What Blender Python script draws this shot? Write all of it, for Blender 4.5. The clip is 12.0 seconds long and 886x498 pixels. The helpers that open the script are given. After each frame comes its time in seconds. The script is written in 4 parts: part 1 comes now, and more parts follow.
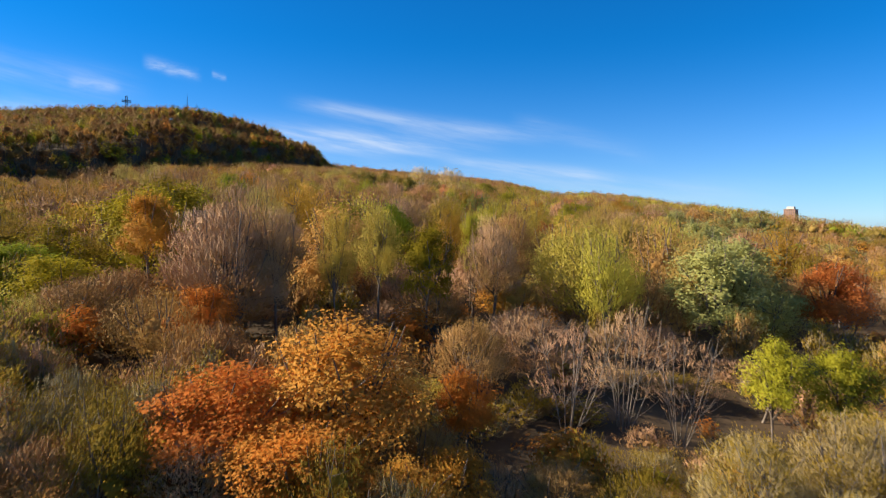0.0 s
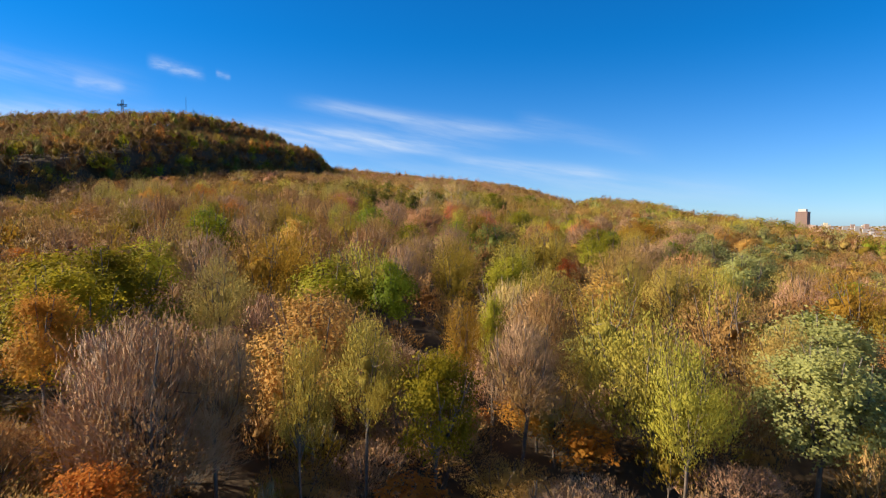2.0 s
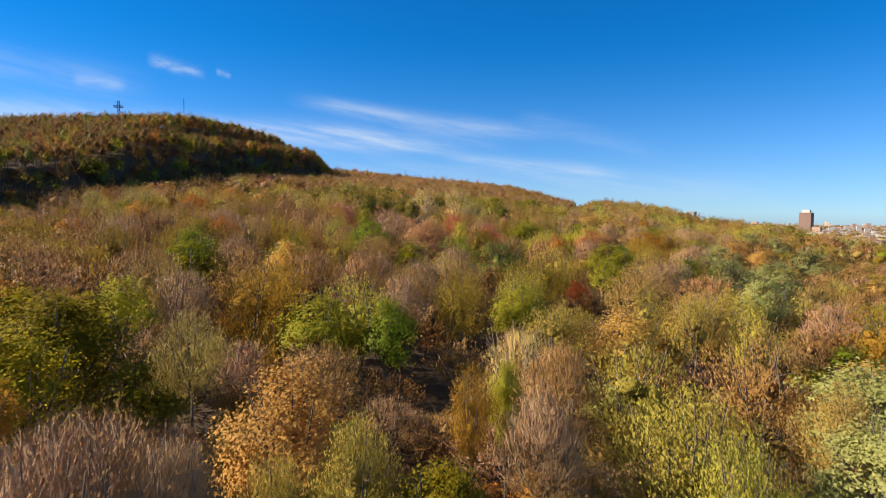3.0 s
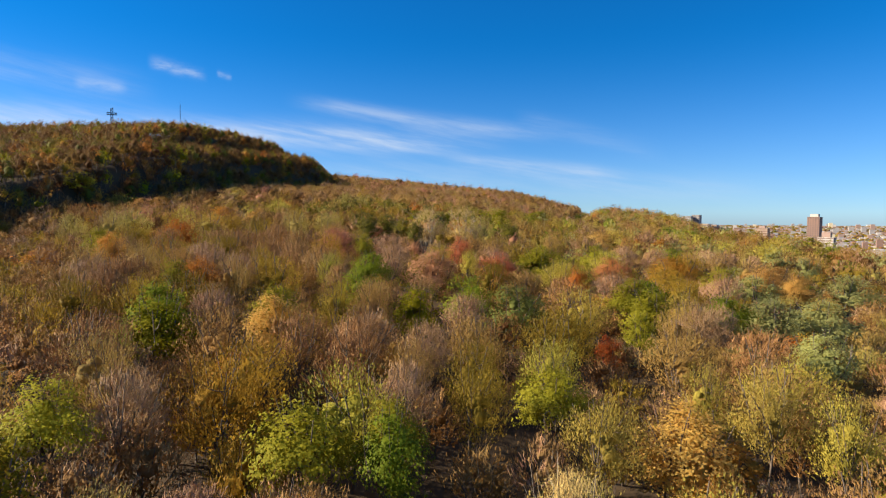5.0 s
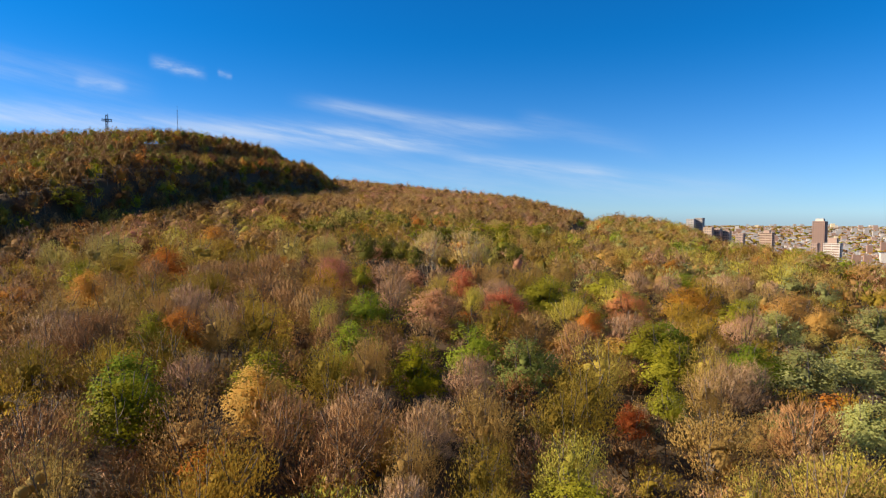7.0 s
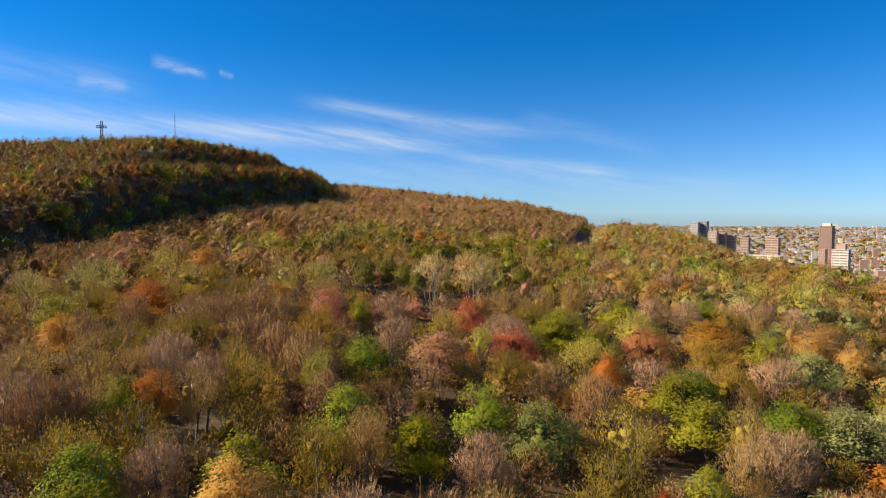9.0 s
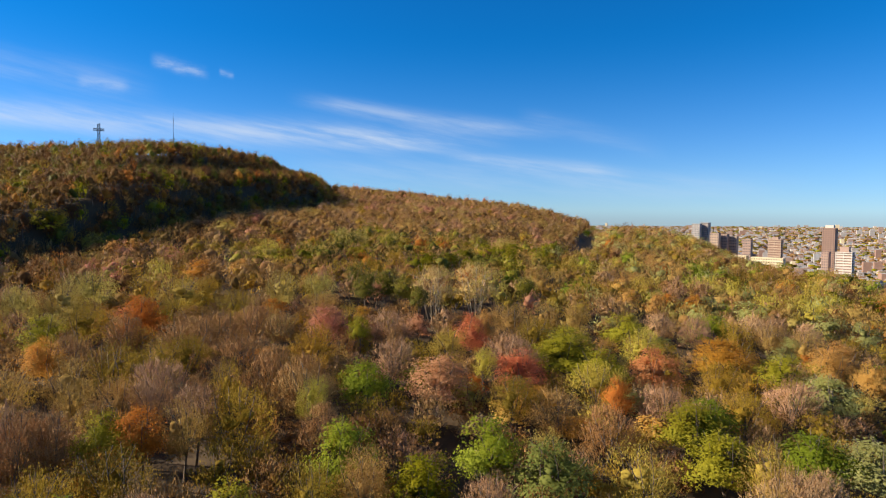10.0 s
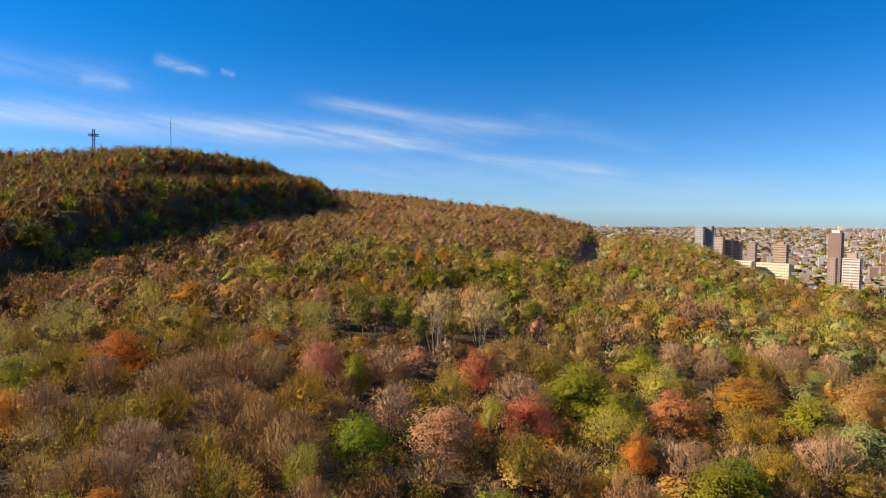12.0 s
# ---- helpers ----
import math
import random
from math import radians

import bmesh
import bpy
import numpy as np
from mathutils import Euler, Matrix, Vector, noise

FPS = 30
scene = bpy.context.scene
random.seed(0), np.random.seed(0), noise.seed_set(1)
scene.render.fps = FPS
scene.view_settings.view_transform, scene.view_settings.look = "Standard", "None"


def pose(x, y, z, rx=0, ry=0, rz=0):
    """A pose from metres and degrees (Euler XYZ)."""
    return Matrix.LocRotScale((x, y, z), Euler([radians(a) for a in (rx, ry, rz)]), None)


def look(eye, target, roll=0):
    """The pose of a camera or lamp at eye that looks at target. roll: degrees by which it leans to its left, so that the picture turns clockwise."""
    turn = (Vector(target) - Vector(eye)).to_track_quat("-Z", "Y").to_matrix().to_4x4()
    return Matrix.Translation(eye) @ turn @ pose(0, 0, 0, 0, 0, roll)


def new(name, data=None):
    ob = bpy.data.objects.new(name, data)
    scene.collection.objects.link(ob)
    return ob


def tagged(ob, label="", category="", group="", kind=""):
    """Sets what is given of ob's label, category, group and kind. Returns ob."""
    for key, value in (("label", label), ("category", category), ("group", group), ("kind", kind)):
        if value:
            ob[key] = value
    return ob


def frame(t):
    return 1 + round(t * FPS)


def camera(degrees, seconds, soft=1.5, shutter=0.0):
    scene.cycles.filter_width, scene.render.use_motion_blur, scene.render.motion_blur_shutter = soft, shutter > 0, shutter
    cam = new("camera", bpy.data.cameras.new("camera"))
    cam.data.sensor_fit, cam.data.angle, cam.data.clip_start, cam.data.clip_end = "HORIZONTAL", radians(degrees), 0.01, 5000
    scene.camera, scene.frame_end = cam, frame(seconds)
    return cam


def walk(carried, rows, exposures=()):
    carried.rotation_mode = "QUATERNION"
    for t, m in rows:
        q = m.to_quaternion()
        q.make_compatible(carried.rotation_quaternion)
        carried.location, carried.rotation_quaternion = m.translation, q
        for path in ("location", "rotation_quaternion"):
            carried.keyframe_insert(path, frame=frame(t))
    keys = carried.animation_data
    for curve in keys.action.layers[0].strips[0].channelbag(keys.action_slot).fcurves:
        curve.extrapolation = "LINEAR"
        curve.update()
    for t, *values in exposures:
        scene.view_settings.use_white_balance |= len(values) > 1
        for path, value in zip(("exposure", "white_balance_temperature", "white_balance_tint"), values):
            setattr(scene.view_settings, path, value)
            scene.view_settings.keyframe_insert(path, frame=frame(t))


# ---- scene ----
cam = camera(72.0, 12.0, soft=1.2, shutter=0.3)
PATH = [
    (0, (2.823, 6.905, 24.287), (2.857, 8.903, 24.211), 0.8),
    (0.5, (2.462, 13.049, 26.37), (2.492, 15.048, 26.295), 0.7),
    (1, (2.225, 18.579, 28.898), (2.252, 20.578, 28.82), 0.8),
    (1.5, (2.11, 23.435, 31.374), (2.135, 25.433, 31.295), 0.8),
    (2, (2.099, 28.24, 33.76), (2.12, 30.238, 33.679), 0.7),
    (2.5, (1.882, 32.939, 36.112), (1.904, 34.937, 36.028), 0.7),
    (3, (1.68, 37.665, 38.715), (1.7, 39.663, 38.629), 0.7),
    (5, (0.087, 56.931, 47.576), (0.103, 58.929, 47.493), 0.5),
    (5.5, (0.006, 60.473, 50.228), (0.022, 62.471, 50.143), 0.4),
    (6, (-0.221, 63.827, 52.802), (-0.204, 65.825, 52.715), 0.4),
    (6.5, (-0.402, 66.842, 55.231), (-0.386, 68.84, 55.144), 0.5),
    (7, (-0.504, 69.636, 57.555), (-0.49, 71.634, 57.469), 0.5),
    (9, (-1.428, 84.433, 66.778), (-1.418, 86.431, 66.691), 0.5),
    (9.5, (-1.712, 87.698, 69.214), (-1.703, 89.696, 69.126), 0.5),
    (10, (-1.896, 91.195, 71.459), (-1.887, 93.193, 71.37), 0.5),
    (10.5, (-2.016, 94.611, 73.658), (-2.008, 96.609, 73.568), 0.6),
    (11, (-2.034, 97.789, 75.859), (-2.028, 99.787, 75.769), 0.5),
    (11.5, (-2.333, 101.266, 77.863), (-2.327, 103.264, 77.773), 0.5),
    (12, (-2.544, 104.409, 80.025), (-2.538, 106.407, 79.934), 0.6),
]
walk(cam, [(t, look(eye, target, roll)) for t, eye, target, roll in PATH], [(0, 1.34), (2, 1.30), (5, 1.23), (9, 1.19), (12, 1.18)])

# ---------------------------------------------------------------- light
SUN_AZ, SUN_EL = -87.0, 29.0        # degrees clockwise from +y, and above the horizon
sun = new("sun", bpy.data.lights.new("sun", "SUN"))
sun.data.energy, sun.data.angle, sun.data.color = 5.0, radians(0.6), (1.0, 0.86, 0.66)
sun_dir = Vector((math.sin(radians(SUN_AZ)) * math.cos(radians(SUN_EL)),
                  math.cos(radians(SUN_AZ)) * math.cos(radians(SUN_EL)), math.sin(radians(SUN_EL))))
sun.matrix_world = look(sun_dir * 300, (0, 0, 0))


class Nodes:
    """Short hand for node trees."""

    def __init__(self, tree):
        self.tree = tree

    def add(self, kind):
        return self.tree.nodes.new(kind)

    def put(self, socket, value):
        if isinstance(value, bpy.types.NodeSocket):
            self.tree.links.new(value, socket)
        else:
            socket.default_value = value

    def math(self, op, a, b=0.0, c=0.0, clamp=False):
        node = self.add("ShaderNodeMath")
        node.operation, node.use_clamp = op, clamp
        for socket, value in zip(node.inputs, (a, b, c)):
            self.put(socket, value)
        return node.outputs[0]

    def vector(self, op, a, b=None):
        node = self.add("ShaderNodeVectorMath")
        node.operation = op
        self.put(node.inputs[0], a)
        if b is not None:
            self.put(node.inputs["Scale" if op == "SCALE" else 1], b)
        return node.outputs[0]

    def mix(self, fac, a, b, blend="MIX"):
        node = self.add("ShaderNodeMix")
        node.data_type, node.blend_type = "RGBA", blend
        for key, value in ((0, fac), (6, a), (7, b)):
            self.put(node.inputs[key], value)
        return node.outputs[2]

    def noise(self, vector, scale, detail=3.0, rough=0.55):
        node = self.add("ShaderNodeTexNoise")
        self.put(node.inputs["Vector"], vector)
        for key, value in (("Scale", scale), ("Detail", detail), ("Roughness", rough)):
            node.inputs[key].default_value = value
        return node.outputs["Fac"]

    def ramp(self, value, low, high):
        node = self.add("ShaderNodeMapRange")
        node.clamp, node.interpolation_type = True, "SMOOTHSTEP"
        for key, v in ((0, value), (1, low), (2, high)):
            self.put(node.inputs[key], v)
        return node.outputs[0]

    def hsv(self, color, hue=0.5, sat=1.0, val=1.0):
        node = self.add("ShaderNodeHueSaturation")
        for key, v in (("Hue", hue), ("Saturation", sat), ("Value", val), ("Color", color)):
            self.put(node.inputs[key], v)
        return node.outputs[0]


def build_world():
    world = bpy.data.worlds.new("sky")
    scene.world = world
    world.use_nodes = True
    n = Nodes(world.node_tree)
    world.node_tree.nodes.clear()
    sky = n.add("ShaderNodeTexSky")
    sky.sky_type, sky.sun_disc = "NISHITA", False
    sky.sun_elevation, sky.sun_rotation = radians(SUN_EL), radians(SUN_AZ)
    sky.altitude, sky.air_density, sky.dust_density, sky.ozone_density = 100.0, 1.0, 0.0, 2.0
    way = n.add("ShaderNodeTexCoord").outputs["Generated"]
    xyz = n.add("ShaderNodeSeparateXYZ")
    n.put(xyz.inputs[0], way)
    x, y, z = xyz.outputs
    flat = n.math("SQRT", n.math("ADD", n.math("MULTIPLY", x, x), n.math("MULTIPLY", y, y)))
    az = n.math("ARCTAN2", x, y)
    el = n.math("ARCTAN2", z, flat)
    # a deep clear-air blue, paler low down; high overhead brightened to fill the shade
    tone = n.mix(n.ramp(el, -0.02, 0.30), SKY_LOW, SKY_HIGH)
    tone = n.mix(n.ramp(el, 0.36, 1.0), tone, (1.10, 1.12, 1.15, 1.0))
    color = n.mix(1.0, sky.outputs[0], tone, "MULTIPLY")
    color = n.mix(n.math("SUBTRACT", 1.0, n.ramp(el, 0.0, 0.024)), color, (0.80, 0.82, 0.90, 1.0), "MULTIPLY")
    # thin high cloud: long streaks along slightly falling lines
    grain = n.add("ShaderNodeCombineXYZ")
    n.put(grain.inputs[0], n.math("MULTIPLY", az, 5.0))
    n.put(grain.inputs[1], n.math("MULTIPLY", n.math("ADD", el, n.math("MULTIPLY", az, 0.16)), 42.0))
    wisp = n.ramp(n.noise(grain.outputs[0], 1.0, 6.0, 0.6), 0.30, 0.72)
    fine = n.add("ShaderNodeCombineXYZ")
    n.put(fine.inputs[0], n.math("MULTIPLY", az, 22.0))
    n.put(fine.inputs[1], n.math("MULTIPLY", el, 60.0))
    puff = n.ramp(n.noise(fine.outputs[0], 1.0, 4.0, 0.6), 0.35, 0.65)
    total = None
    for a0, a1, e0, e1, thick, much, soft in CLOUDS:
        along = n.math("DIVIDE", n.math("SUBTRACT", az, a0), a1 - a0)
        line = n.math("ADD", e0, n.math("MULTIPLY", along, e1 - e0))
        off = n.math("DIVIDE", n.math("SUBTRACT", el, line), thick)
        body = n.math("POWER", 2.718, n.math("MULTIPLY", -1.0, n.math("MULTIPLY", off, off)))
        ends = n.math("MULTIPLY", n.ramp(along, -0.12, 0.15), n.math("SUBTRACT", 1.0, n.ramp(along, 0.80, 1.12)))
        tex = wisp if soft else puff
        one = n.math("MULTIPLY", n.math("MULTIPLY", body, ends), n.math("MULTIPLY", n.math("MULTIPLY_ADD", tex, 0.8, 0.2), much))
        total = one if total is None else n.math("ADD", total, one)
    cloud = n.math("MINIMUM", total, 0.8)
    color = n.mix(cloud, color, (6.2, 7.0, 8.2, 1.0))
    back = n.add("ShaderNodeBackground")
    n.put(back.inputs[0], color)
    back.inputs[1].default_value = SKY_POWER
    out = n.add("ShaderNodeOutputWorld")
    n.put(out.inputs[0], back.outputs[0])


SKY_POWER = 0.048
SKY_LOW, SKY_HIGH = (0.55, 0.84, 1.40, 1.0), (0.03, 0.63, 1.25, 1.0)
# streaks: azimuth from, to; elevation from, to; thickness; strength; wispy
CLOUDS = [
    (-0.21, 0.17, 0.187, 0.143, 0.011, 0.42, True),
    (-0.75, 0.05, 0.140, 0.132, 0.019, 0.66, True),
    (-0.30, 0.02, 0.150, 0.118, 0.010, 0.22, True),
    (0.03, 0.29, 0.105, 0.078, 0.010, 0.45, True),
    (0.14, 0.34, 0.165, 0.115, 0.014, 0.18, True),
    (-0.20, 0.50, 0.085, 0.050, 0.022, 0.25, True),
    (-0.435, -0.365, 0.228, 0.217, 0.008, 0.40, False),
    (-0.345, -0.325, 0.222, 0.218, 0.004, 0.40, False),
    (-0.53, -0.47, 0.190, 0.190, 0.008, 0.25, False),
    (-0.75, -0.45, 0.205, 0.190, 0.020, 0.25, True),
]
build_world()


# ---------------------------------------------------------------- materials
def material(name):
    mat = bpy.data.materials.new(name)
    mat.use_nodes = True
    mat.node_tree.nodes.clear()
    n = Nodes(mat.node_tree)
    out = n.add("ShaderNodeOutputMaterial")
    return mat, n, out


def foliage(name, main, other, gloss=0.08, through_leaf=0.58, spread=0.02, own=1.0):
    """Leaves: two colours in patches, every tree and every leaf a little different, some light passing through."""
    mat, n, out = material(name)
    geo = n.add("ShaderNodeNewGeometry")
    info = n.add("ShaderNodeObjectInfo")
    tint = n.add("ShaderNodeAttribute")
    tint.attribute_name = "tint"
    tint = tint.outputs["Fac"]
    tree_random = n.math("FRACT", n.math("ADD", info.outputs["Random"], tint))
    leaf = geo.outputs["Random Per Island"]
    patch = n.math("ADD", n.math("MULTIPLY", n.noise(geo.outputs["Position"], 0.22, 3.0), 0.55), n.math("MULTIPLY", tree_random, 0.45))
    blend = n.ramp(n.math("ADD", patch, n.math("MULTIPLY", n.math("SUBTRACT", leaf, 0.5), 0.2)), 0.30, 0.72)
    color = n.mix(blend, (*main, 1), (*other, 1))
    hue = n.math("ADD", 0.5, n.math("MULTIPLY", n.math("SUBTRACT", tree_random, 0.5), spread))
    value = n.math("MULTIPLY", n.math("MULTIPLY_ADD", leaf, 0.20, 0.90), n.math("MULTIPLY_ADD", tree_random, 0.24, 0.89))
    color = n.hsv(color, hue, 1.0, value)
    face = n.add("ShaderNodeBsdfPrincipled")
    n.put(face.inputs["Base Color"], color)
    face.inputs["Roughness"].default_value = 0.6
    face.inputs["Specular IOR Level"].default_value = gloss
    # leaves lie mostly along the outside of the crown
    lie = n.add("ShaderNodeAttribute")
    lie.attribute_name = "lie"
    turned = n.add("ShaderNodeVectorTransform")
    turned.vector_type, turned.convert_from, turned.convert_to = "NORMAL", "OBJECT", "WORLD"
    n.put(turned.inputs[0], lie.outputs["Vector"])
    normal = n.vector("NORMALIZE", n.vector("ADD", n.vector("SCALE", geo.outputs["Normal"], own), turned.outputs[0]))
    n.put(face.inputs["Normal"], normal)
    glow = n.add("ShaderNodeBsdfTranslucent")
    n.put(glow.inputs[0], color)
    n.put(glow.inputs["Normal"], normal)
    both = n.add("ShaderNodeMixShader")
    both.inputs[0].default_value = through_leaf
    n.put(both.inputs[1], face.outputs[0])
    n.put(both.inputs[2], glow.outputs[0])
    n.put(out.inputs[0], both.outputs[0])
    return mat


def surface(name, main, other, scale=1.0, rough=0.85, bump=0.3, detail=5.0, gloss=0.3, fine=8.0):
    """A rough solid surface, mottled at two scales."""
    mat, n, out = material(name)
    pos = n.add("ShaderNodeNewGeometry").outputs["Position"]
    big = n.ramp(n.noise(pos, scale, detail), 0.35, 0.65)
    small = n.noise(pos, scale * fine, 4.0)
    color = n.mix(big, (*main, 1), (*other, 1))
    color = n.hsv(color, 0.5, 1.0, n.math("MULTIPLY_ADD", small, 0.7, 0.65))
    face = n.add("ShaderNodeBsdfPrincipled")
    n.put(face.inputs["Base Color"], color)
    face.inputs["Roughness"].default_value = rough
    face.inputs["Specular IOR Level"].default_value = gloss
    if bump:
        b = n.add("ShaderNodeBump")
        b.inputs["Strength"].default_value = bump
        n.put(b.inputs["Height"], small)
        n.put(face.inputs["Normal"], b.outputs[0])
    n.put(out.inputs[0], face.outputs[0])
    return mat


LEAF = {
    "dark_green": foliage("leaves_dark_green", (0.201, 0.204, 0.009), (0.340, 0.300, 0.013)),
    "green": foliage("leaves_green", (0.213, 0.284, 0.023), (0.337, 0.361, 0.032)),
    "yellow_green": foliage("leaves_yellow_green", (0.345, 0.330, 0.026), (0.430, 0.380, 0.038)),
    "yellow": foliage("leaves_yellow", (0.628, 0.485, 0.089), (0.550, 0.434, 0.076)),
    "gold": foliage("leaves_gold", (0.505, 0.306, 0.036), (0.427, 0.267, 0.036)),
    "cream": foliage("leaves_cream", (0.568, 0.447, 0.090), (0.454, 0.384, 0.060)),
    "silver": foliage("leaves_silver_green", (0.404, 0.412, 0.147), (0.494, 0.473, 0.163)),
    "olive": foliage("leaves_olive", (0.315, 0.229, 0.027), (0.371, 0.245, 0.036)),
    "pale_olive": foliage("leaves_pale_olive", (0.561, 0.445, 0.121), (0.483, 0.389, 0.100)),
    "tan": foliage("leaves_tan", (0.539, 0.323, 0.100), (0.449, 0.290, 0.086)),
    "orange": foliage("leaves_orange", (0.700, 0.285, 0.050), (0.610, 0.305, 0.065)),
    "rust": foliage("leaves_rust", (0.616, 0.241, 0.037), (0.515, 0.251, 0.043)),
    "salmon": foliage("leaves_salmon", (0.662, 0.412, 0.118), (0.662, 0.394, 0.106)),
    "red": foliage("leaves_red", (0.662, 0.139, 0.037), (0.536, 0.166, 0.048)),
    "crimson": foliage("leaves_crimson", (0.662, 0.206, 0.100), (0.617, 0.250, 0.110)),
    "pink": foliage("leaves_dusty_pink", (0.633, 0.292, 0.177), (0.549, 0.292, 0.163)),
    "blue_green": foliage("leaves_blue_green", (0.178, 0.212, 0.051), (0.256, 0.273, 0.066)),
    "olive_green": foliage("leaves_olive_green", (0.286, 0.239, 0.015), (0.394, 0.300, 0.020)),
    "brown": foliage("leaves_brown", (0.362, 0.192, 0.063), (0.306, 0.168, 0.055)),
    "mauve": foliage("leaves_mauve", (0.431, 0.255, 0.105), (0.374, 0.221, 0.092)),
    # a dark brown that carries the hill's shade in its leaf colour
    "umber": foliage("leaves_umber", (0.215, 0.108, 0.036), (0.255, 0.138, 0.042)),
    "pine": foliage("needles_pine", (0.126, 0.122, 0.015), (0.214, 0.172, 0.020), through_leaf=0.15),
}
TWIG = {
    "brown": foliage("twigs_brown", (0.421, 0.233, 0.083), (0.362, 0.203, 0.074), through_leaf=0.0),
    "mauve": foliage("twigs_mauve", (0.471, 0.278, 0.152), (0.404, 0.239, 0.131), through_leaf=0.0),
    "olive": foliage("twigs_olive", (0.313, 0.241, 0.105), (0.262, 0.202, 0.090), through_leaf=0.0),
    "pale": foliage("twigs_pale", (0.621, 0.445, 0.149), (0.524, 0.373, 0.125), through_leaf=0.0),
}
BARK = surface("bark_brown", (0.10, 0.075, 0.055), (0.16, 0.125, 0.10), 0.8, bump=0.6)
BARK_GREY = surface("bark_grey", (0.19, 0.155, 0.125), (0.13, 0.105, 0.085), 0.8, bump=0.5)
BARK_PALE = surface("bark_pale", (0.40, 0.33, 0.23), (0.30, 0.245, 0.17), 0.8, bump=0.4)
# darker than plain litter: shade between the crowns is in the colour
FLOOR = surface("shaded_leaf_litter_and_grass", (0.058, 0.038, 0.021), (0.078, 0.050, 0.025), 0.12, bump=0.5, fine=18.0)


# ---------------------------------------------------------------- the lie of the land
def step(v):
    v = np.clip(v, 0.0, 1.0)
    return v * v * (3 - 2 * v)


def city_level(x, y):
    r = np.hypot(x, y)
    return -27.0 + 74.0 * step((r - 900.0) / 4700.0) ** 1.1 * 1.0


def ridge_line(y):
    return 82.0 + (y - 540.0) * 0.289


def hill_foot(y):
    return -190.0 - 0.12 * np.maximum(0.0, 450.0 - y) + np.clip(y - 450.0, 0.0, 350.0) * 0.19 - np.maximum(0.0, y - 800.0) * 0.18


def canopy(x, y):
    """Height of the tree tops over a place."""
    x, y = np.asarray(x, float), np.asarray(y, float)
    plane = 24.0 + 0.09 * (y - 70.0) - 0.08 * x
    plane = plane - 0.07 * np.maximum(0.0, -60.0 - x) * (1.0 - step((y - 380.0) / 140.0))
    # the hill with the cross: a steep flank along its foot, a long rounded top
    u = hill_foot(y) - x
    rise = (29.0 * step(u / 34.0) + 24.0 * step((u - 56.0) / 36.0)) * (1.0 - 0.35 * step((y - 780.0) / 180.0)) * (1.0 - step((y - 1100.0) / 150.0))
    cap = 79.0 + 70.0 * step((y - 330.0) / 370.0) + 6.0 * step((y - 800.0) / 150.0) - 0.0004 * np.minimum(x + 310.0, 0.0) ** 2
    high = plane + rise
    high = np.where(u > 0, np.minimum(high, np.maximum(cap, plane)), high)
    # the low ridge and the shaded dip beside it
    v = ridge_line(y) - x
    far = step((y - 520.0) / 60.0)
    high = high + 2.5 * step((v + 5.0) / 70.0) * (1.0 - step((v - 90.0) / 170.0)) * far
    high = high - 20.0 * step((6.0 - v) / 14.0) * (1.0 - step((-v - 16.0) / 30.0)) * far
    high = high - 13.0 * (1.0 - step(v / 120.0)) * step((v + 4.0) / 6.0) * far
    # where the wood ends and the land falls to the city
    right = step((x - ridge_line(y)) / 40.0)
    end_y = 1060.0 + 100.0 * step((40.0 - x) / 90.0) + (805.0 - 1060.0) * right
    edge = 285.0 - 62.0 * step((y - 500.0) / 60.0) + 36.0 * step((y - 610.0) / 110.0)
    q = np.maximum(x - edge, 0.0)
    p = np.maximum(y - end_y, 0.0)
    return high - 0.36 * np.hypot(q, p)


TREE = 16.0


def ground_height(x, y):
    return np.maximum(canopy(x, y) - TREE, city_level(x, y))


def shape_mesh(name, verts, quads, mats, index=None, tint=None, smooth=False, lie=None):
    """A mesh from corners and faces; the faces in one array, or in a list of arrays of three- and four-cornered ones."""
    me = bpy.data.meshes.new(name)
    verts = np.asarray(verts, np.float32)
    groups = [np.asarray(g, np.int32) for g in (quads if isinstance(quads, list) else [quads])]
    sizes = np.concatenate([np.full(len(g), g.shape[1], np.int32) for g in groups])
    loops = np.concatenate([g.ravel() for g in groups])
    quads = sizes
    me.vertices.add(len(verts))
    me.vertices.foreach_set("co", verts.ravel())
    me.loops.add(len(loops))
    me.loops.foreach_set("vertex_index", loops)
    me.polygons.add(len(quads))
    me.polygons.foreach_set("loop_start", np.concatenate([[0], np.cumsum(sizes)[:-1]]).astype(np.int32))
    for mat in mats:
        me.materials.append(mat)
    if index is not None:
        me.polygons.foreach_set("material_index", np.asarray(index, np.int32))
    if tint is not None:
        me.attributes.new("tint", "FLOAT", "FACE").data.foreach_set("value", np.asarray(tint, np.float32))
    if lie is not None:
        me.attributes.new("lie", "FLOAT_VECTOR", "POINT").data.foreach_set("vector", np.asarray(lie, np.float32).ravel())
    me.polygons.foreach_set("use_smooth", np.full(len(quads), smooth))
    me.update(calc_edges=True)
    return me


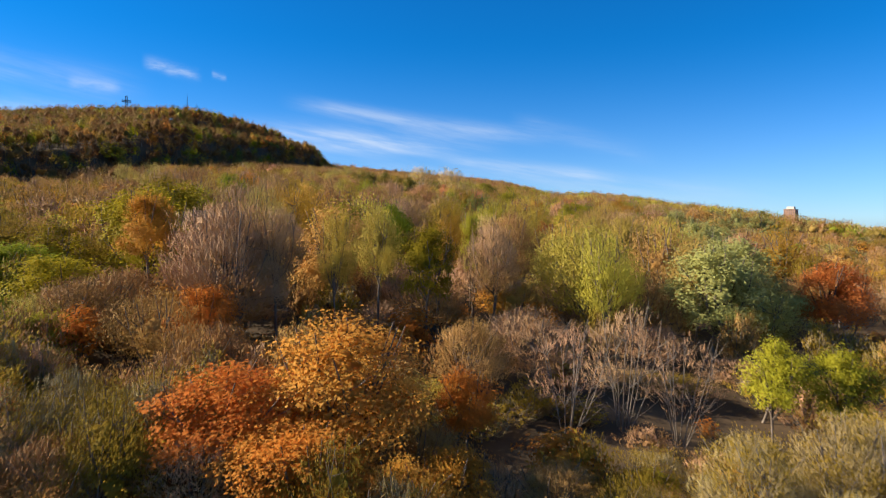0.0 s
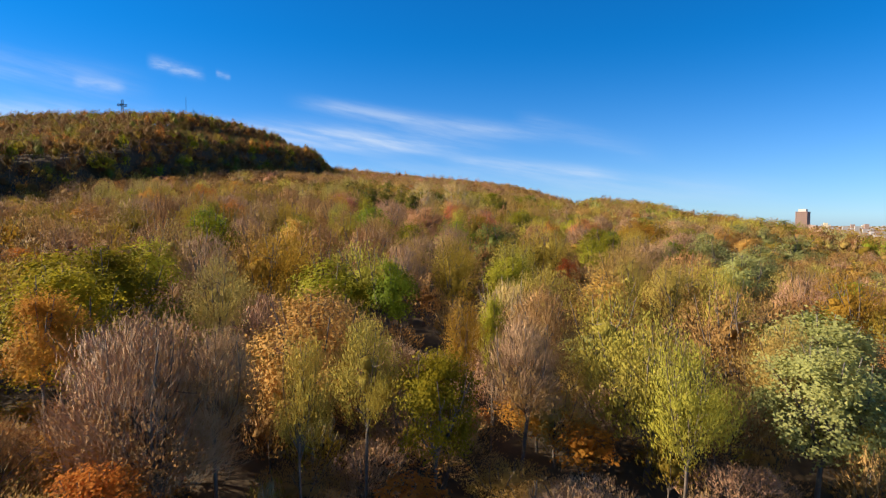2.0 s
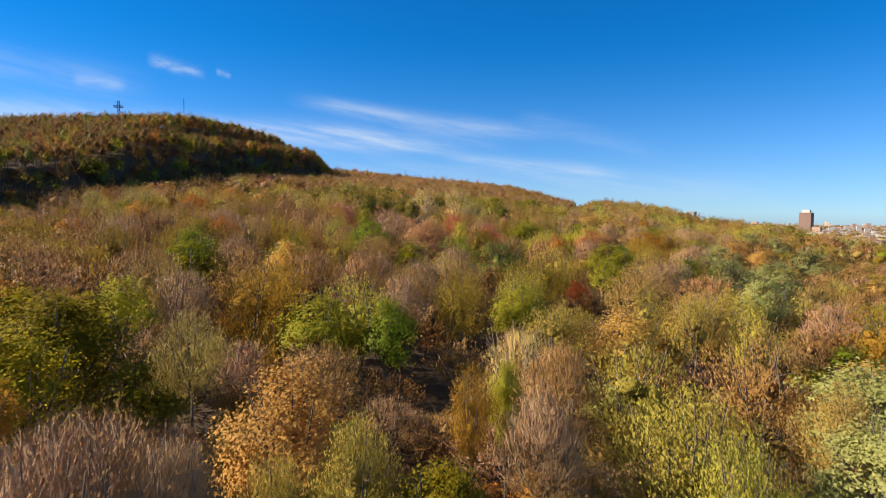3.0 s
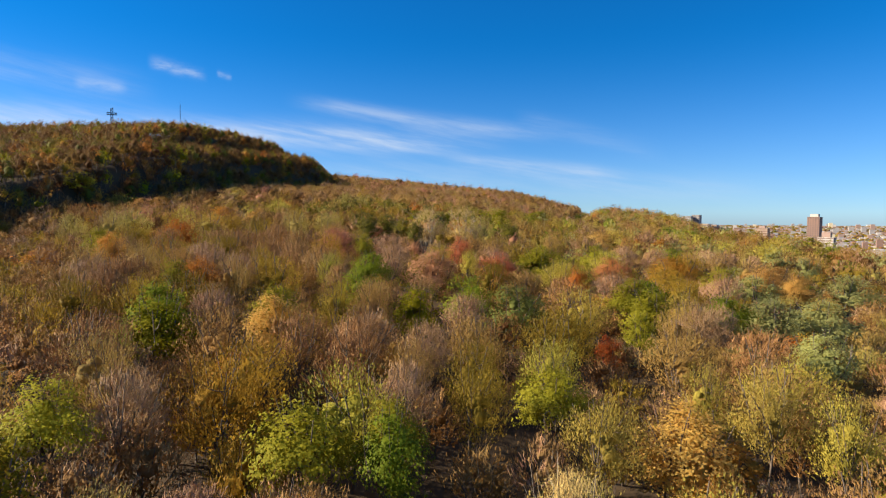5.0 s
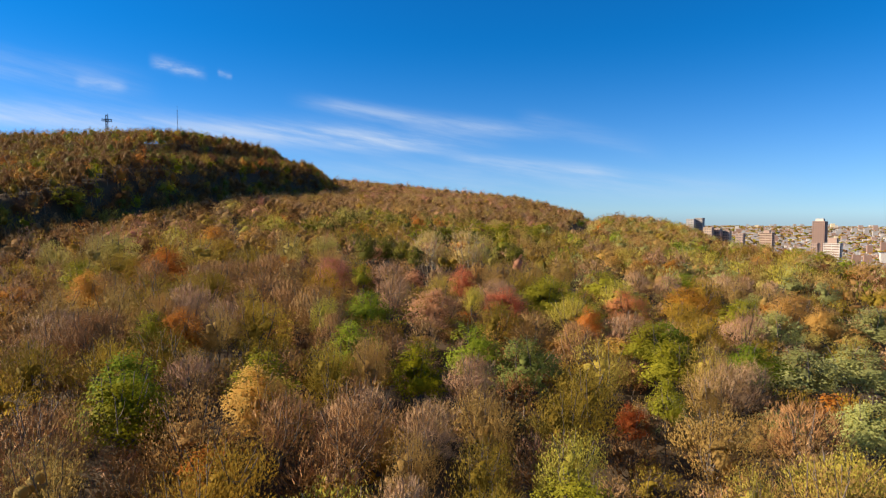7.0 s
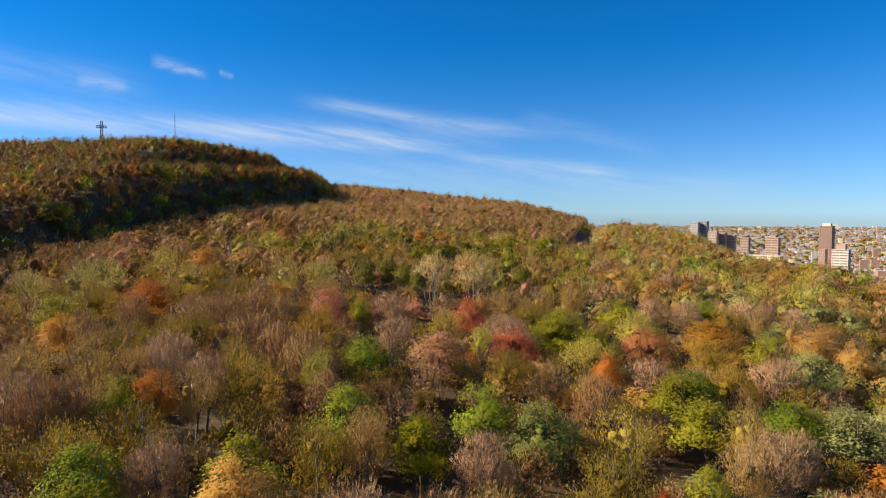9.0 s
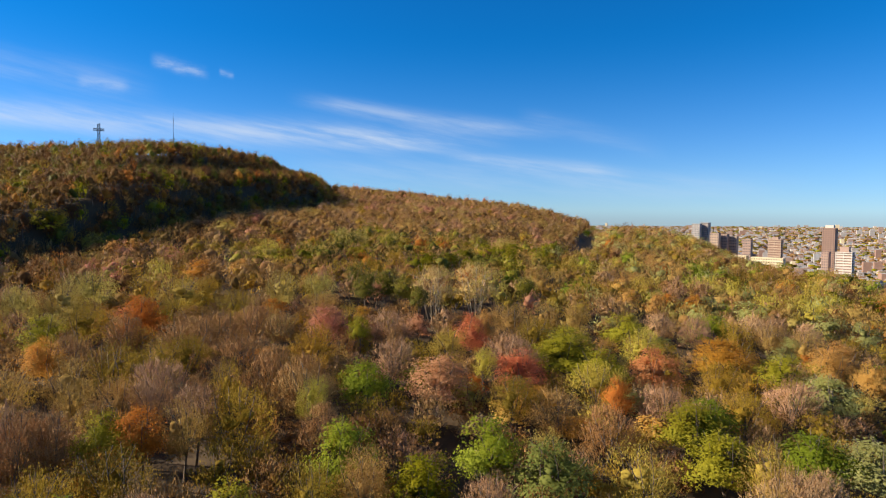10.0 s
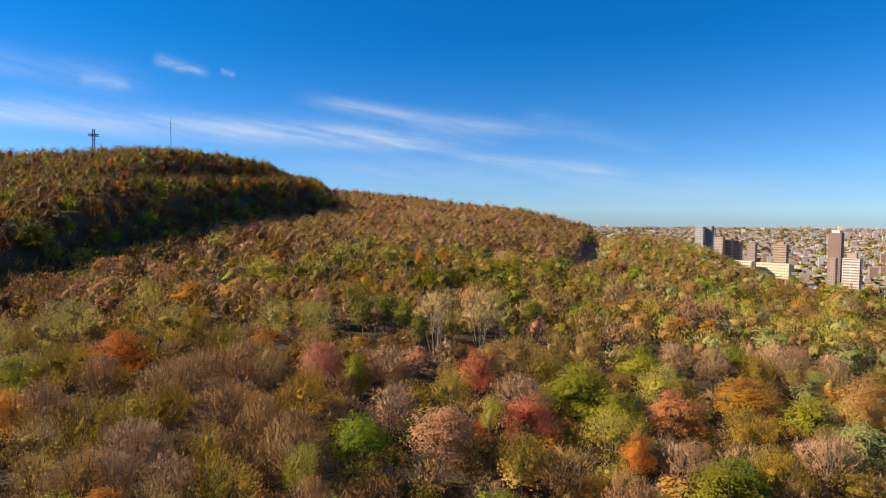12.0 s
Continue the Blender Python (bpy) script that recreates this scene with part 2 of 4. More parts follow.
def build_ground():
    # one sheet, finer close to the camera
    ys = np.concatenate([np.arange(-400, 0, 50), np.arange(0, 300, 6), np.arange(300, 1300, 14), np.linspace(1300, 4990, 60)])
    half = np.concatenate([np.arange(0, 300, 8), np.arange(300, 700, 20), np.linspace(700, 4900, 50)])
    xs = np.concatenate([-half[:0:-1], half])
    gx, gy = np.meshgrid(xs, ys)
    gz = ground_height(gx, gy)
    gz = gz + 0.5 * np.sin(gx * 0.21 + 1.3 * np.sin(gy * 0.13)) * np.sin(gy * 0.17)
    w = len(xs)
    a = (np.arange(len(ys) - 1)[:, None] * w + np.arange(w - 1)[None]).ravel()
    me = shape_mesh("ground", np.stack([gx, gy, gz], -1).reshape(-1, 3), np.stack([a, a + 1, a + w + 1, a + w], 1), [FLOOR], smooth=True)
    tagged(new("ground", me), "brown leaf litter and grass, darkened as shade, on a wooded hillside", "ground", kind="structure")


build_ground()

# ---------------------------------------------------------------- trees
rng = np.random.default_rng(7)
none_faces = np.zeros((0, 3), int)
H0, R0 = 17.0, 5.5


def tubes(paths, sides):
    """Tapered tubes along bent lines: (points, radius at start, at end)."""
    vs, qs, base = [], [], 0
    ang = np.arange(sides) * 2 * np.pi / sides
    for pts, r0, r1 in paths:
        pts = np.asarray(pts, float)
        d = np.gradient(pts, axis=0)
        d /= np.linalg.norm(d, axis=1)[:, None] + 1e-9
        ref = np.where(np.abs(d[:, 2:3]) > 0.9, np.array([[1.0, 0, 0]]), np.array([[0, 0, 1.0]]))
        s = np.cross(d, ref)
        s /= np.linalg.norm(s, axis=1)[:, None] + 1e-9
        t = np.cross(d, s)
        r = np.linspace(r0, r1, len(pts))[:, None, None]
        ring = pts[:, None] + r * (np.cos(ang)[None, :, None] * s[:, None] + np.sin(ang)[None, :, None] * t[:, None])
        vs.append(ring.reshape(-1, 3))
        k = np.arange(len(pts) - 1)[:, None] * sides
        j = np.arange(sides)[None]
        j2 = (j + 1) % sides
        qs.append(base + np.stack([k + j, k + j2, k + sides + j2, k + sides + j], -1).reshape(-1, 4))
        base += len(pts) * sides
    return np.concatenate(vs), np.concatenate(qs)


def ribbons(a, b, width, r):
    """Thin twigs from a to b, pointed at the end."""
    d = b - a
    side = np.cross(d, r.normal(size=d.shape))
    side *= width / 2 / (np.linalg.norm(side, axis=1)[:, None] + 1e-9)
    v = np.stack([a - side, a + side, b], 1).reshape(-1, 3)
    return v, np.arange(len(a) * 3).reshape(-1, 3)


def blades(c, size, r, face=1.3, loose=0.6, axis=None):
    """Leaves or leaf sprays: bent lozenges round the points c, mostly facing out of the crown."""
    out = c - np.array([0.0, 0.0, H0 * 0.48])
    out /= np.linalg.norm(out, axis=1)[:, None] + 1e-9
    nrm = r.normal(size=c.shape) * loose + out * face + np.array([0, 0, 0.35])
    nrm /= np.linalg.norm(nrm, axis=1)[:, None]
    a = np.cross(nrm, r.normal(size=c.shape))
    a /= np.linalg.norm(a, axis=1)[:, None] + 1e-9
    slim = 0.52
    if axis is not None:
        a = axis + r.normal(size=c.shape) * 0.25
        a /= np.linalg.norm(a, axis=1)[:, None] + 1e-9
        slim = 0.38
    b = np.cross(nrm, a)
    s = (size * r.uniform(0.6, 1.35, len(c)))[:, None]
    a, b = a * s * (0.62 if axis is None else 0.78), b * s * slim
    v = np.stack([c - a - b * 0.6, c + a - b * r.uniform(0.2, 0.8, (len(c), 1)), c + b], 1).reshape(-1, 3)
    return v, np.arange(len(c) * 3).reshape(-1, 3)


ICO_V, ICO_F = None, None


def clumps(c, size, r):
    """Uneven leafy puffs: small rough balls of twenty faces."""
    global ICO_V, ICO_F
    if ICO_V is None:
        bm = bmesh.new()
        bmesh.ops.create_icosphere(bm, subdivisions=1, radius=1.0)
        bm.verts.ensure_lookup_table()
        ICO_V = np.array([v.co[:] for v in bm.verts])
        ICO_F = np.array([[v.index for v in f.verts] for f in bm.faces])
        bm.free()
    s = size * r.uniform(0.7, 1.25, (len(c), 1, 1))
    k = ICO_V[None] * s * r.uniform(0.72, 1.28, (len(c), len(ICO_V), 1)) * np.array([1.0, 1.0, 1.1])
    v = (c[:, None] + k).reshape(-1, 3)
    f = (ICO_F[None] + np.arange(len(c))[:, None, None] * len(ICO_V)).reshape(-1, 3)
    return v, f


def joined(a, b):
    return np.concatenate([a[0], b[0]]), np.concatenate([a[1], b[1] + len(a[0])])


def bend(a, b, r, n=5, sag=0.12):
    t = np.linspace(0, 1, n)[:, None]
    mid = r.normal(size=3) * np.linalg.norm(b - a) * sag * 0.5 + np.array([0, 0, -np.linalg.norm(b - a) * sag])
    return a + (b - a) * t + mid * (4 * t * (1 - t))


def skeleton(r, style, detail):
    """Trunk, limbs and branches. Returns the tubes, and the ends of the branches with their ways."""
    paths, ends = [], []
    lean = r.normal(size=2) * 0.5
    fork = H0 * 0.30
    top = np.array([lean[0], lean[1], fork])
    if detail < 1:
        return [(bend(np.zeros(3), top * 1.6, r, 2, 0.0), 0.24, 0.12)], ends
    paths.append((bend(np.zeros(3), top, r, 5 if detail > 1 else 3, 0.02), 0.24, 0.17))
    if style in ("bare", "poplar"):
        paths.clear()
        for k in range(8):
            az = k * 0.785 + r.uniform(-0.3, 0.3)
            foot = np.array([math.cos(az) * 0.5, math.sin(az) * 0.5, 0.0])
            spread = r.uniform(0.25, 0.85) * R0
            reach = np.array([math.cos(az) * spread, math.sin(az) * spread, H0 * r.uniform(0.78, 0.97)])
            stem = bend(foot, reach, r, 6 if detail > 1 else 4, 0.03)
            paths.append((stem, 0.12 if style == "poplar" else 0.065, 0.02))
            for j in range({3: 11, 2: 7, 1: 3}[detail]):
                f = r.uniform(0.35, 0.97)
                p = foot + (reach - foot) * f
                p = stem[min(len(stem) - 1, int(f * (len(stem) - 1)))] if detail > 1 else p
                d = np.array([r.normal() * 0.5, r.normal() * 0.5, 0.9]) + np.array([math.cos(az), math.sin(az), 0]) * 0.3
                d *= r.uniform(1.5, 3.4) / np.linalg.norm(d)
                paths.append((bend(p, p + d, r, 3, 0.05), 0.06 if style == "poplar" else 0.04, 0.012))
        return paths, ends
    limbs = {3: 9, 2: 7, 1: 4}[detail]
    for k in range(limbs):
        az = k * 2.399 + r.uniform(-0.4, 0.4)
        tilt = r.uniform(0.15, 0.95) if k else 0.05
        if style in ("bare", "feather"):
            tilt *= 0.75
        reach = np.array([math.cos(az) * math.sin(tilt) * R0 * 1.05, math.sin(az) * math.sin(tilt) * R0 * 1.05,
                          fork + (H0 - fork) * (0.45 + 0.47 * math.cos(tilt))])
        start = top * r.uniform(0.7, 1.0)
        limb = bend(start, reach, r, 5 if detail > 1 else 3, 0.10)
        paths.append((limb, 0.13, 0.035))
        ends.append((limb[-1], limb[-1] - limb[-2]))
        for j in range({3: 6, 2: 3, 1: 0}[detail]):
            f = r.uniform(0.35, 0.95)
            p = limb[int(f * 4)]
            d = r.normal(size=3) * 1.0 + (reach - start) / np.linalg.norm(reach - start) * 1.2 + np.array([0, 0, 0.7])
            d *= r.uniform(1.4, 3.0) / np.linalg.norm(d)
            br = bend(p, p + d, r, 4, 0.06)
            paths.append((br, 0.05, 0.015))
            ends.append((br[-1], d))
    return paths, ends


def round_points(r, count, style, shell=0.35):
    """Centres of the leaf clumps: the outer part of a full round crown, seen from far."""
    out = []
    lobes = r.normal(size=(11, 3))
    lobes /= np.linalg.norm(lobes, axis=1)[:, None]
    depth = r.uniform(0.12, 0.42, 11)
    mid, tall = H0 * 0.56, H0 * 0.43
    while len(out) < count:
        d = r.normal(size=3)
        d /= np.linalg.norm(d)
        if d[2] < -0.62:
            continue
        cut = 1.0 - np.max(depth * np.clip((lobes @ d - 0.72) / 0.28, 0, 1))
        rad = cut * (r.uniform(shell, 1.0) ** 0.45)
        wide = R0 * (1.0 - 0.45 * max(0.0, -d[2]) - 0.34 * max(0.0, d[2]))
        if style == "feather":
            wide *= 0.95 + 0.12 * d[2]
        out.append((d[0] * wide * rad, d[1] * wide * rad, mid + d[2] * tall * rad))
    return np.array(out)


def crown_points(r, count, style, shell=0.35):
    """Centres of the leaf clumps: an uneven crown of a dozen leafy limbs, open between them."""
    k = 13
    az = np.arange(k) * 2.399 + r.uniform(-0.4, 0.4, k)
    up = r.uniform(-0.75, 0.80, k)
    up[0] = 0.72
    far = np.sqrt(1.0 - np.minimum(np.abs(up), 0.95) ** 2) * r.uniform(0.45, 0.74, k)
    far *= 1.0 - 0.35 * np.maximum(up, 0.0)
    far[0] = 0.12
    mid = np.stack([np.cos(az) * far * R0, np.sin(az) * far * R0, H0 * (0.56 + 0.33 * up)], 1)
    size = r.uniform(0.30, 0.50, k)
    pickone = r.choice(k, count, p=size ** 2 / np.sum(size ** 2))
    d = r.normal(size=(count, 3))
    d /= np.linalg.norm(d, axis=1)[:, None]
    d[:, 2] = np.where(d[:, 2] < -0.5, -d[:, 2], d[:, 2])
    rad = (r.uniform(shell, 1.0, count) ** 0.45 * size[pickone])[:, None] * (1.0 + 0.18 * r.normal(size=(count, 1)))
    tall = H0 * (0.30 if style == "feather" else 0.26)
    return mid[pickone] + d * rad * np.array([R0, R0, tall])


def full_points(r, count, style, shell=0.35):
    """Leafy limbs over a full round crown."""
    a = int(count * 0.68)
    return np.concatenate([crown_points(r, a, style, shell), round_points(r, count - a, style, max(shell, 0.5))])[r.permutation(count)]


def tree_shape(style, seed, detail):
    """Corners and faces of wood, twigs and leaves of one tree. detail: 3 close by, to 0 far away."""
    r = np.random.default_rng(seed)
    none = (np.zeros((0, 3)), none_faces)
    if style == "shrub":
        # low brush: a fan of thin stems with a few dry leaves, drawn large because it is planted small
        az, out = r.uniform(0, 6.28, 150), r.uniform(0.1, 1.0, 150)
        tip = np.stack([np.cos(az) * R0 * out, np.sin(az) * R0 * out, H0 * (1.0 - 0.45 * out ** 2) * r.uniform(0.5, 1.0, 150)], 1)
        fork = np.repeat(tip * np.array([0.55, 0.55, 0.6]), 2, axis=0) + r.normal(size=(300, 3)) * 0.5
        ends = np.repeat(tip, 2, axis=0) + r.normal(size=(300, 3)) * np.array([1.2, 1.2, 1.5])
        stems = joined(ribbons(tip * 0.05, tip, 0.16, r), ribbons(fork, ends, 0.11, r))
        c = np.repeat(ends, 1, axis=0)[:220] + r.normal(size=(220, 3)) * 0.7
        return tubes([(np.array([[0, 0, 0], [0.2, 0.1, H0 * 0.3]]), 0.2, 0.1)], 3), stems, blades(c, 1.0, r, 0.6, 1.0)
    paths, ends = skeleton(r, style, detail)
    wood = tubes(paths, {3: 6, 2: 4, 1: 3, 0: 3, -1: 3}[detail])
    twigs, leaves = none, none
    if style in ("twig", "bare", "poplar"):
        n, w, ln = {3: (7600, 0.036, 1.1), 2: (3000, 0.060, 1.3), 1: (320, 0.14, 2.0), 0: (20, 0.35, 2.8), -1: (20, 0.8, 4.0)}[detail]
        if style == "poplar":
            n = int(n * 0.55)
        if style == "bare":
            n, w = int(n * 0.16), w * 1.1
        c = (full_points if detail > 1 else round_points)(r, n // 5 + 1, "round")
        c = np.repeat(c, 5, axis=0)[:n]
        root = np.array([0, 0, H0 * 0.34])
        d = c - root
        d /= np.linalg.norm(d, axis=1)[:, None]
        d = d * np.array([0.75, 0.75, 1.0]) + np.array([0, 0, 0.35]) + r.normal(size=c.shape) * 0.33
        d *= (ln * r.uniform(0.5, 1.3, n) / np.linalg.norm(d, axis=1))[:, None]
        c = c + r.normal(size=c.shape) * 0.18
        twigs = ribbons(c - d * 0.6, c + d * 0.4, w, r)
    share = {"leafy": 1.0, "fine": 1.0, "feather": 0.95, "twig": 0.42, "bare": 0.0, "poplar": 0.07}[style]
    n, size = {3: (12500, 0.26), 2: (6000, 0.32), 1: (1250, 0.64), 0: (340, 0.86), -1: (8, 2.6)}[detail]
    if style == "fine":
        n, size = int(n * 1.25), size * 0.86
    if style in ("feather", "twig"):
        n, size = int(n * 1.22), size * 0.82
    if style == "twig" and detail < 2:
        share = 0.8
    n = int(n * share)
    axis = None
    if n:
        if style in ("feather", "twig") or detail == 0:
            per = {3: 26, 2: 14, 1: 8, 0: 2, -1: 1}[detail]
            c = (full_points if detail > 0 else round_points)(r, n // per + 1, "feather", 0.35 if detail > 0 else 0.72)
            out = c - np.array([0, 0, H0 * 0.2])
            out /= np.linalg.norm(out, axis=1)[:, None]
            out = out * 0.85 + np.array([0, 0, 0.65]) + r.normal(size=c.shape) * 0.12
            along = r.uniform(-0.9, 0.9, (len(c), per, 1))
            thin = 0.36 * (1.05 - np.abs(along) * 0.6)
            p = c[:, None] + out[:, None] * along + r.normal(size=(len(c), per, 3)) * thin
            axis = np.repeat(out, per, axis=0)[:n]
        else:
            per = {3: 40, 2: 26, 1: 12, 0: 2, -1: 1}[detail]
            c = (full_points if detail > 0 else round_points)(r, n // per + 1, "round", 0.35 if detail > 0 else 0.72)
            p = c[:, None] + r.normal(size=(len(c), per, 3)) * np.array([0.52, 0.52, 0.46])
        leaves = blades(p.reshape(-1, 3)[:n], size, r, 1.3, {3: 0.8, 2: 0.55, 1: 0.4, 0: 0.32, -1: 0.3}[detail], axis)
    if style not in ("bare", "poplar"):
        # the denser leafage inside the crown, and far away the crown's masses
        many, size, shell = {3: (4, 0.9, 0.10), 2: (5, 0.95, 0.10), 1: (4, 0.95, 0.15), 0: (2, 1.9, 0.2), -1: (1, 4.2, 0.2)}[detail]
        if style == "twig":
            many, size = many if detail < 2 else 0, size * 0.9
        if many:
            c = round_points(r, many, "round", shell)
            c = np.array([0, 0, H0 * 0.61]) + (c - np.array([0, 0, H0 * 0.61])) * np.array([0.34, 0.34, 0.40])
            leaves = joined(clumps(c, size, r), leaves)
    return wood, twigs, leaves


STYLE = {"dark_green": "leafy", "green": "leafy", "yellow_green": "leafy", "cream": "feather", "silver": "leafy",
         "yellow": "feather", "gold": "feather", "olive": "feather", "pale_olive": "feather", "tan": "feather",
         "pink": "fine", "umber": "fine", "blue_green": "leafy", "olive_green": "leafy",
         "orange": "fine", "rust": "fine", "salmon": "fine", "red": "fine", "crimson": "fine",
         "brown": "twig", "mauve": "twig", "bare": "bare", "brush": "twig", "pale_bare": "poplar", "pine": "fine",
         "shrub_brown": "shrub", "shrub_olive": "shrub", "shrub_rust": "shrub"}
WORDS = {
    "umber": "tree with autumn leaves darkened brown for the hill's shade", "pink": "tree with dusty pink thinning autumn leaves on the slope", "blue_green": "broad tree with bluish green leaves on the slope",
    "olive_green": "broad maple with olive-green leaves on the slope",
    "dark_green": "maple with dense dark green leaves on the slope", "green": "maple with bright green leaves on the slope",
    "yellow_green": "maple with yellow-green autumn leaves on the slope", "cream": "tree with pale cream-yellow autumn leaves on the slope",
    "silver": "broad tree with silvery grey-green leaves on the slope", "yellow": "tree with pale yellow autumn leaves on the slope",
    "gold": "tree with golden upright leafy sprays on the slope", "olive": "thinning tree with olive-brown leaves on the slope",
    "pale_olive": "tall airy tree with pale olive leaves on the slope", "tan": "tree with dry tan upright sprays on the slope",
    "orange": "oak with bright orange autumn leaves on the slope", "rust": "oak with rust-brown autumn leaves on the slope",
    "salmon": "tree with pinkish salmon autumn leaves on the slope", "red": "small maple with bright red autumn leaves",
    "crimson": "maple with dull crimson autumn leaves on the slope", "brown": "nearly bare tree with brown twigs and dry leaves",
    "mauve": "bare tree with a haze of mauve-brown twigs", "bare": "bare tree with grey-brown forked branches on the slope",
    "brush": "thin leafless olive-brown tree at the edge of the clearing",
    "pale_bare": "tall bare poplar with pale upright branches", "pine": "dark green pine among bare trees on the slope"}
NAMES = {"pine": "pine_tree", "pale_bare": "poplar_tree", "bare": "bare_tree", "brush": "bare_tree", "brown": "bare_tree", "mauve": "bare_tree",
         "orange": "oak_tree", "rust": "oak_tree", "silver": "poplar_tree", "pale_olive": "poplar_tree"}
VARIANTS = 3
shapes, meshes = {}, {}


def crown_class(radius, height):
    """0: a small crown high on the stem, 1: a middling one, 2: a full deep crown."""
    return 0 if radius < 0.23 * height else 1 if radius < 0.36 * height else 2


def get_shape(style, variant, detail, deep=2):
    key = (style, variant, detail, deep)
    if key not in shapes:
        made = tree_shape(style, 100 + 17 * variant + 3 * len(style), detail)
        keep = 1.0 if style in ("shrub", "bare", "poplar") else (0.68, 0.84, 1.0)[deep]
        for v, _ in made:
            if len(v):
                v[:, 2] = np.interp(v[:, 2], [0.0, H0 * 0.2, H0 * 1.2], [0.0, H0 * (1.0 - 0.8 * keep), H0 * (1.0 + 0.2 * keep)])
        shapes[key] = made
    return shapes[key]


def leaf_lie(v, part_name):
    """The way out of the crown at each corner; none for the wood."""
    if part_name == "trunk":
        return np.zeros_like(v)
    d = (v - np.array([0.0, 0.0, H0 * 0.55])) / np.array([R0, R0, H0 * 0.42])
    d = d / (np.linalg.norm(d, axis=1)[:, None] + 1e-6) + np.array([0.0, 0.0, 0.6])
    return d / (np.linalg.norm(d, axis=1)[:, None] + 1e-6)


def get_meshes(style, variant, detail, deep):
    key = (style, variant, detail, deep)
    if key not in meshes:
        made = []
        for name, (v, q), mat in zip(("trunk", "brushwood", "crown"), get_shape(*key), (BARK, TWIG["brown"], LEAF["green"])):
            made.append((name, shape_mesh(name, v, q, [mat], smooth=True, lie=leaf_lie(v, name)) if len(q) else None))
        meshes[key] = made
    return meshes[key]


def colors_of(kind):
    bark = BARK_GREY if kind in ("bare", "brush", "silver") else BARK_PALE if kind == "pale_bare" else BARK
    twig = TWIG["olive"] if kind == "brush" else TWIG["pale"] if kind == "pale_bare" else TWIG["mauve"] if kind in ("mauve", "bare") else TWIG["brown"]
    return {"trunk": bark, "brushwood": twig, "crown": LEAF.get("olive" if kind == "brush" else "pale_olive" if kind == "pale_bare" else kind.replace("shrub_", ""), LEAF["brown"])}


def plant(kind, x, y, radius, height, detail, turn, variant):
    """One tree as a thing with its parts."""
    thing = new(NAMES.get(kind, "maple_tree"))
    thing.empty_display_size = 1.0
    z = float(ground_height(x, y)) - 0.4
    thing.matrix_world = Matrix.LocRotScale((x, y, z), Euler((0, 0, turn)), (radius / R0, radius / R0, height / H0))
    tagged(thing, WORDS[kind], "tree", "trees of the wooded slope")
    mats = colors_of(kind)
    for name, me in get_meshes(STYLE[kind], variant, detail, crown_class(radius, height)):
        if me:
            ob = new(name, me)
            ob.parent = thing
            ob.material_slots[0].link = "OBJECT"
            ob.material_slots[0].material = mats[name]
            if name == "brushwood":
                tagged(ob, kind="stuff")
    return thing


# trees that stand out, by kind: x, y, crown radius
STANDS = {}
STANDS["brown"] = [(-49.9, 144.7, 7.4), (-22.4, 156.4, 5.5), (-12.1, 152.7, 5.8), (61.3, 171.0, 7.3), (32.9, 215.3, 6.5), (-23.5, 202.8, 4.6), (-68.1, 186.6, 5.6), (-65.3, 189.8, 4.5), (-33.1, 229.1, 6.7), (-69.7, 252.5, 9.4), (-41.1, 233.7, 5.9), (-52.0, 243.9, 9.7), (-66.2, 263.4, 9.2), (-31.0, 222.1, 8.3), (-88.4, 257.8, 5.8), (-93.0, 238.9, 6.0), (-47.4, 265.2, 4.9), (-56.4, 269.7, 7.4), (23.8, 224.2, 6.9), (207.0, 474.2, 7.3), (218.3, 467.6, 7.3), (-167.9, 366.3, 9.5), (-166.5, 342.9, 8.9), (-121.5, 371.2, 6.9), (-71.0, 341.8, 7.6), (14.4, 99.6, 5.0)]
STANDS["dark_green"] = [(-45.5, 157.2, 6.2), (-4.4, 188.0, 5.7), (203.5, 406.9, 8.2), (215.4, 398.5, 8.2)]
STANDS["yellow_green"] = [(-30.5, 173.2, 5.8), (52.4, 205.6, 7.4), (39.3, 173.8, 3.3), (37.4, 276.2, 8.4), (-58.4, 192.6, 4.5), (-25.4, 268.9, 3.4), (-108.9, 254.5, 6.1), (34.7, 268.7, 9.7), (42.5, 258.1, 7.5), (98.9, 267.3, 7.9), (63.6, 305.7, 7.8), (52.8, 220.5, 7.5), (249.1, 494.3, 9.0), (263.0, 485.0, 9.0), (-210.3, 415.6, 8.8), (-40.8, 120.3, 4.8), (-14.4, 120.9, 5.7), (-4.8, 122.7, 3.6), (15.5, 138.3, 5.0), (8.2, 92.7, 1.2)]
STANDS["olive"] = [(-20.3, 178.7, 4.6), (4.9, 143.9, 4.5), (20.0, 166.2, 6.1), (-67.9, 170.9, 5.6), (-75.2, 227.0, 7.2), (-50.1, 180.4, 7.0), (-67.5, 232.0, 7.2), (-62.0, 237.1, 5.4), (-30.7, 285.2, 6.1), (-103.6, 263.8, 7.3), (-67.3, 287.4, 7.1), (28.7, 288.3, 6.9), (14.9, 225.1, 5.9), (67.7, 378.0, 9.2), (-34.7, 370.2, 7.3), (-47.2, 371.1, 9.8), (179.6, 462.8, 8.1), (192.5, 456.0, 8.1), (5.2, 132.9, 4.3), (26.6, 178.1, 6.6)]
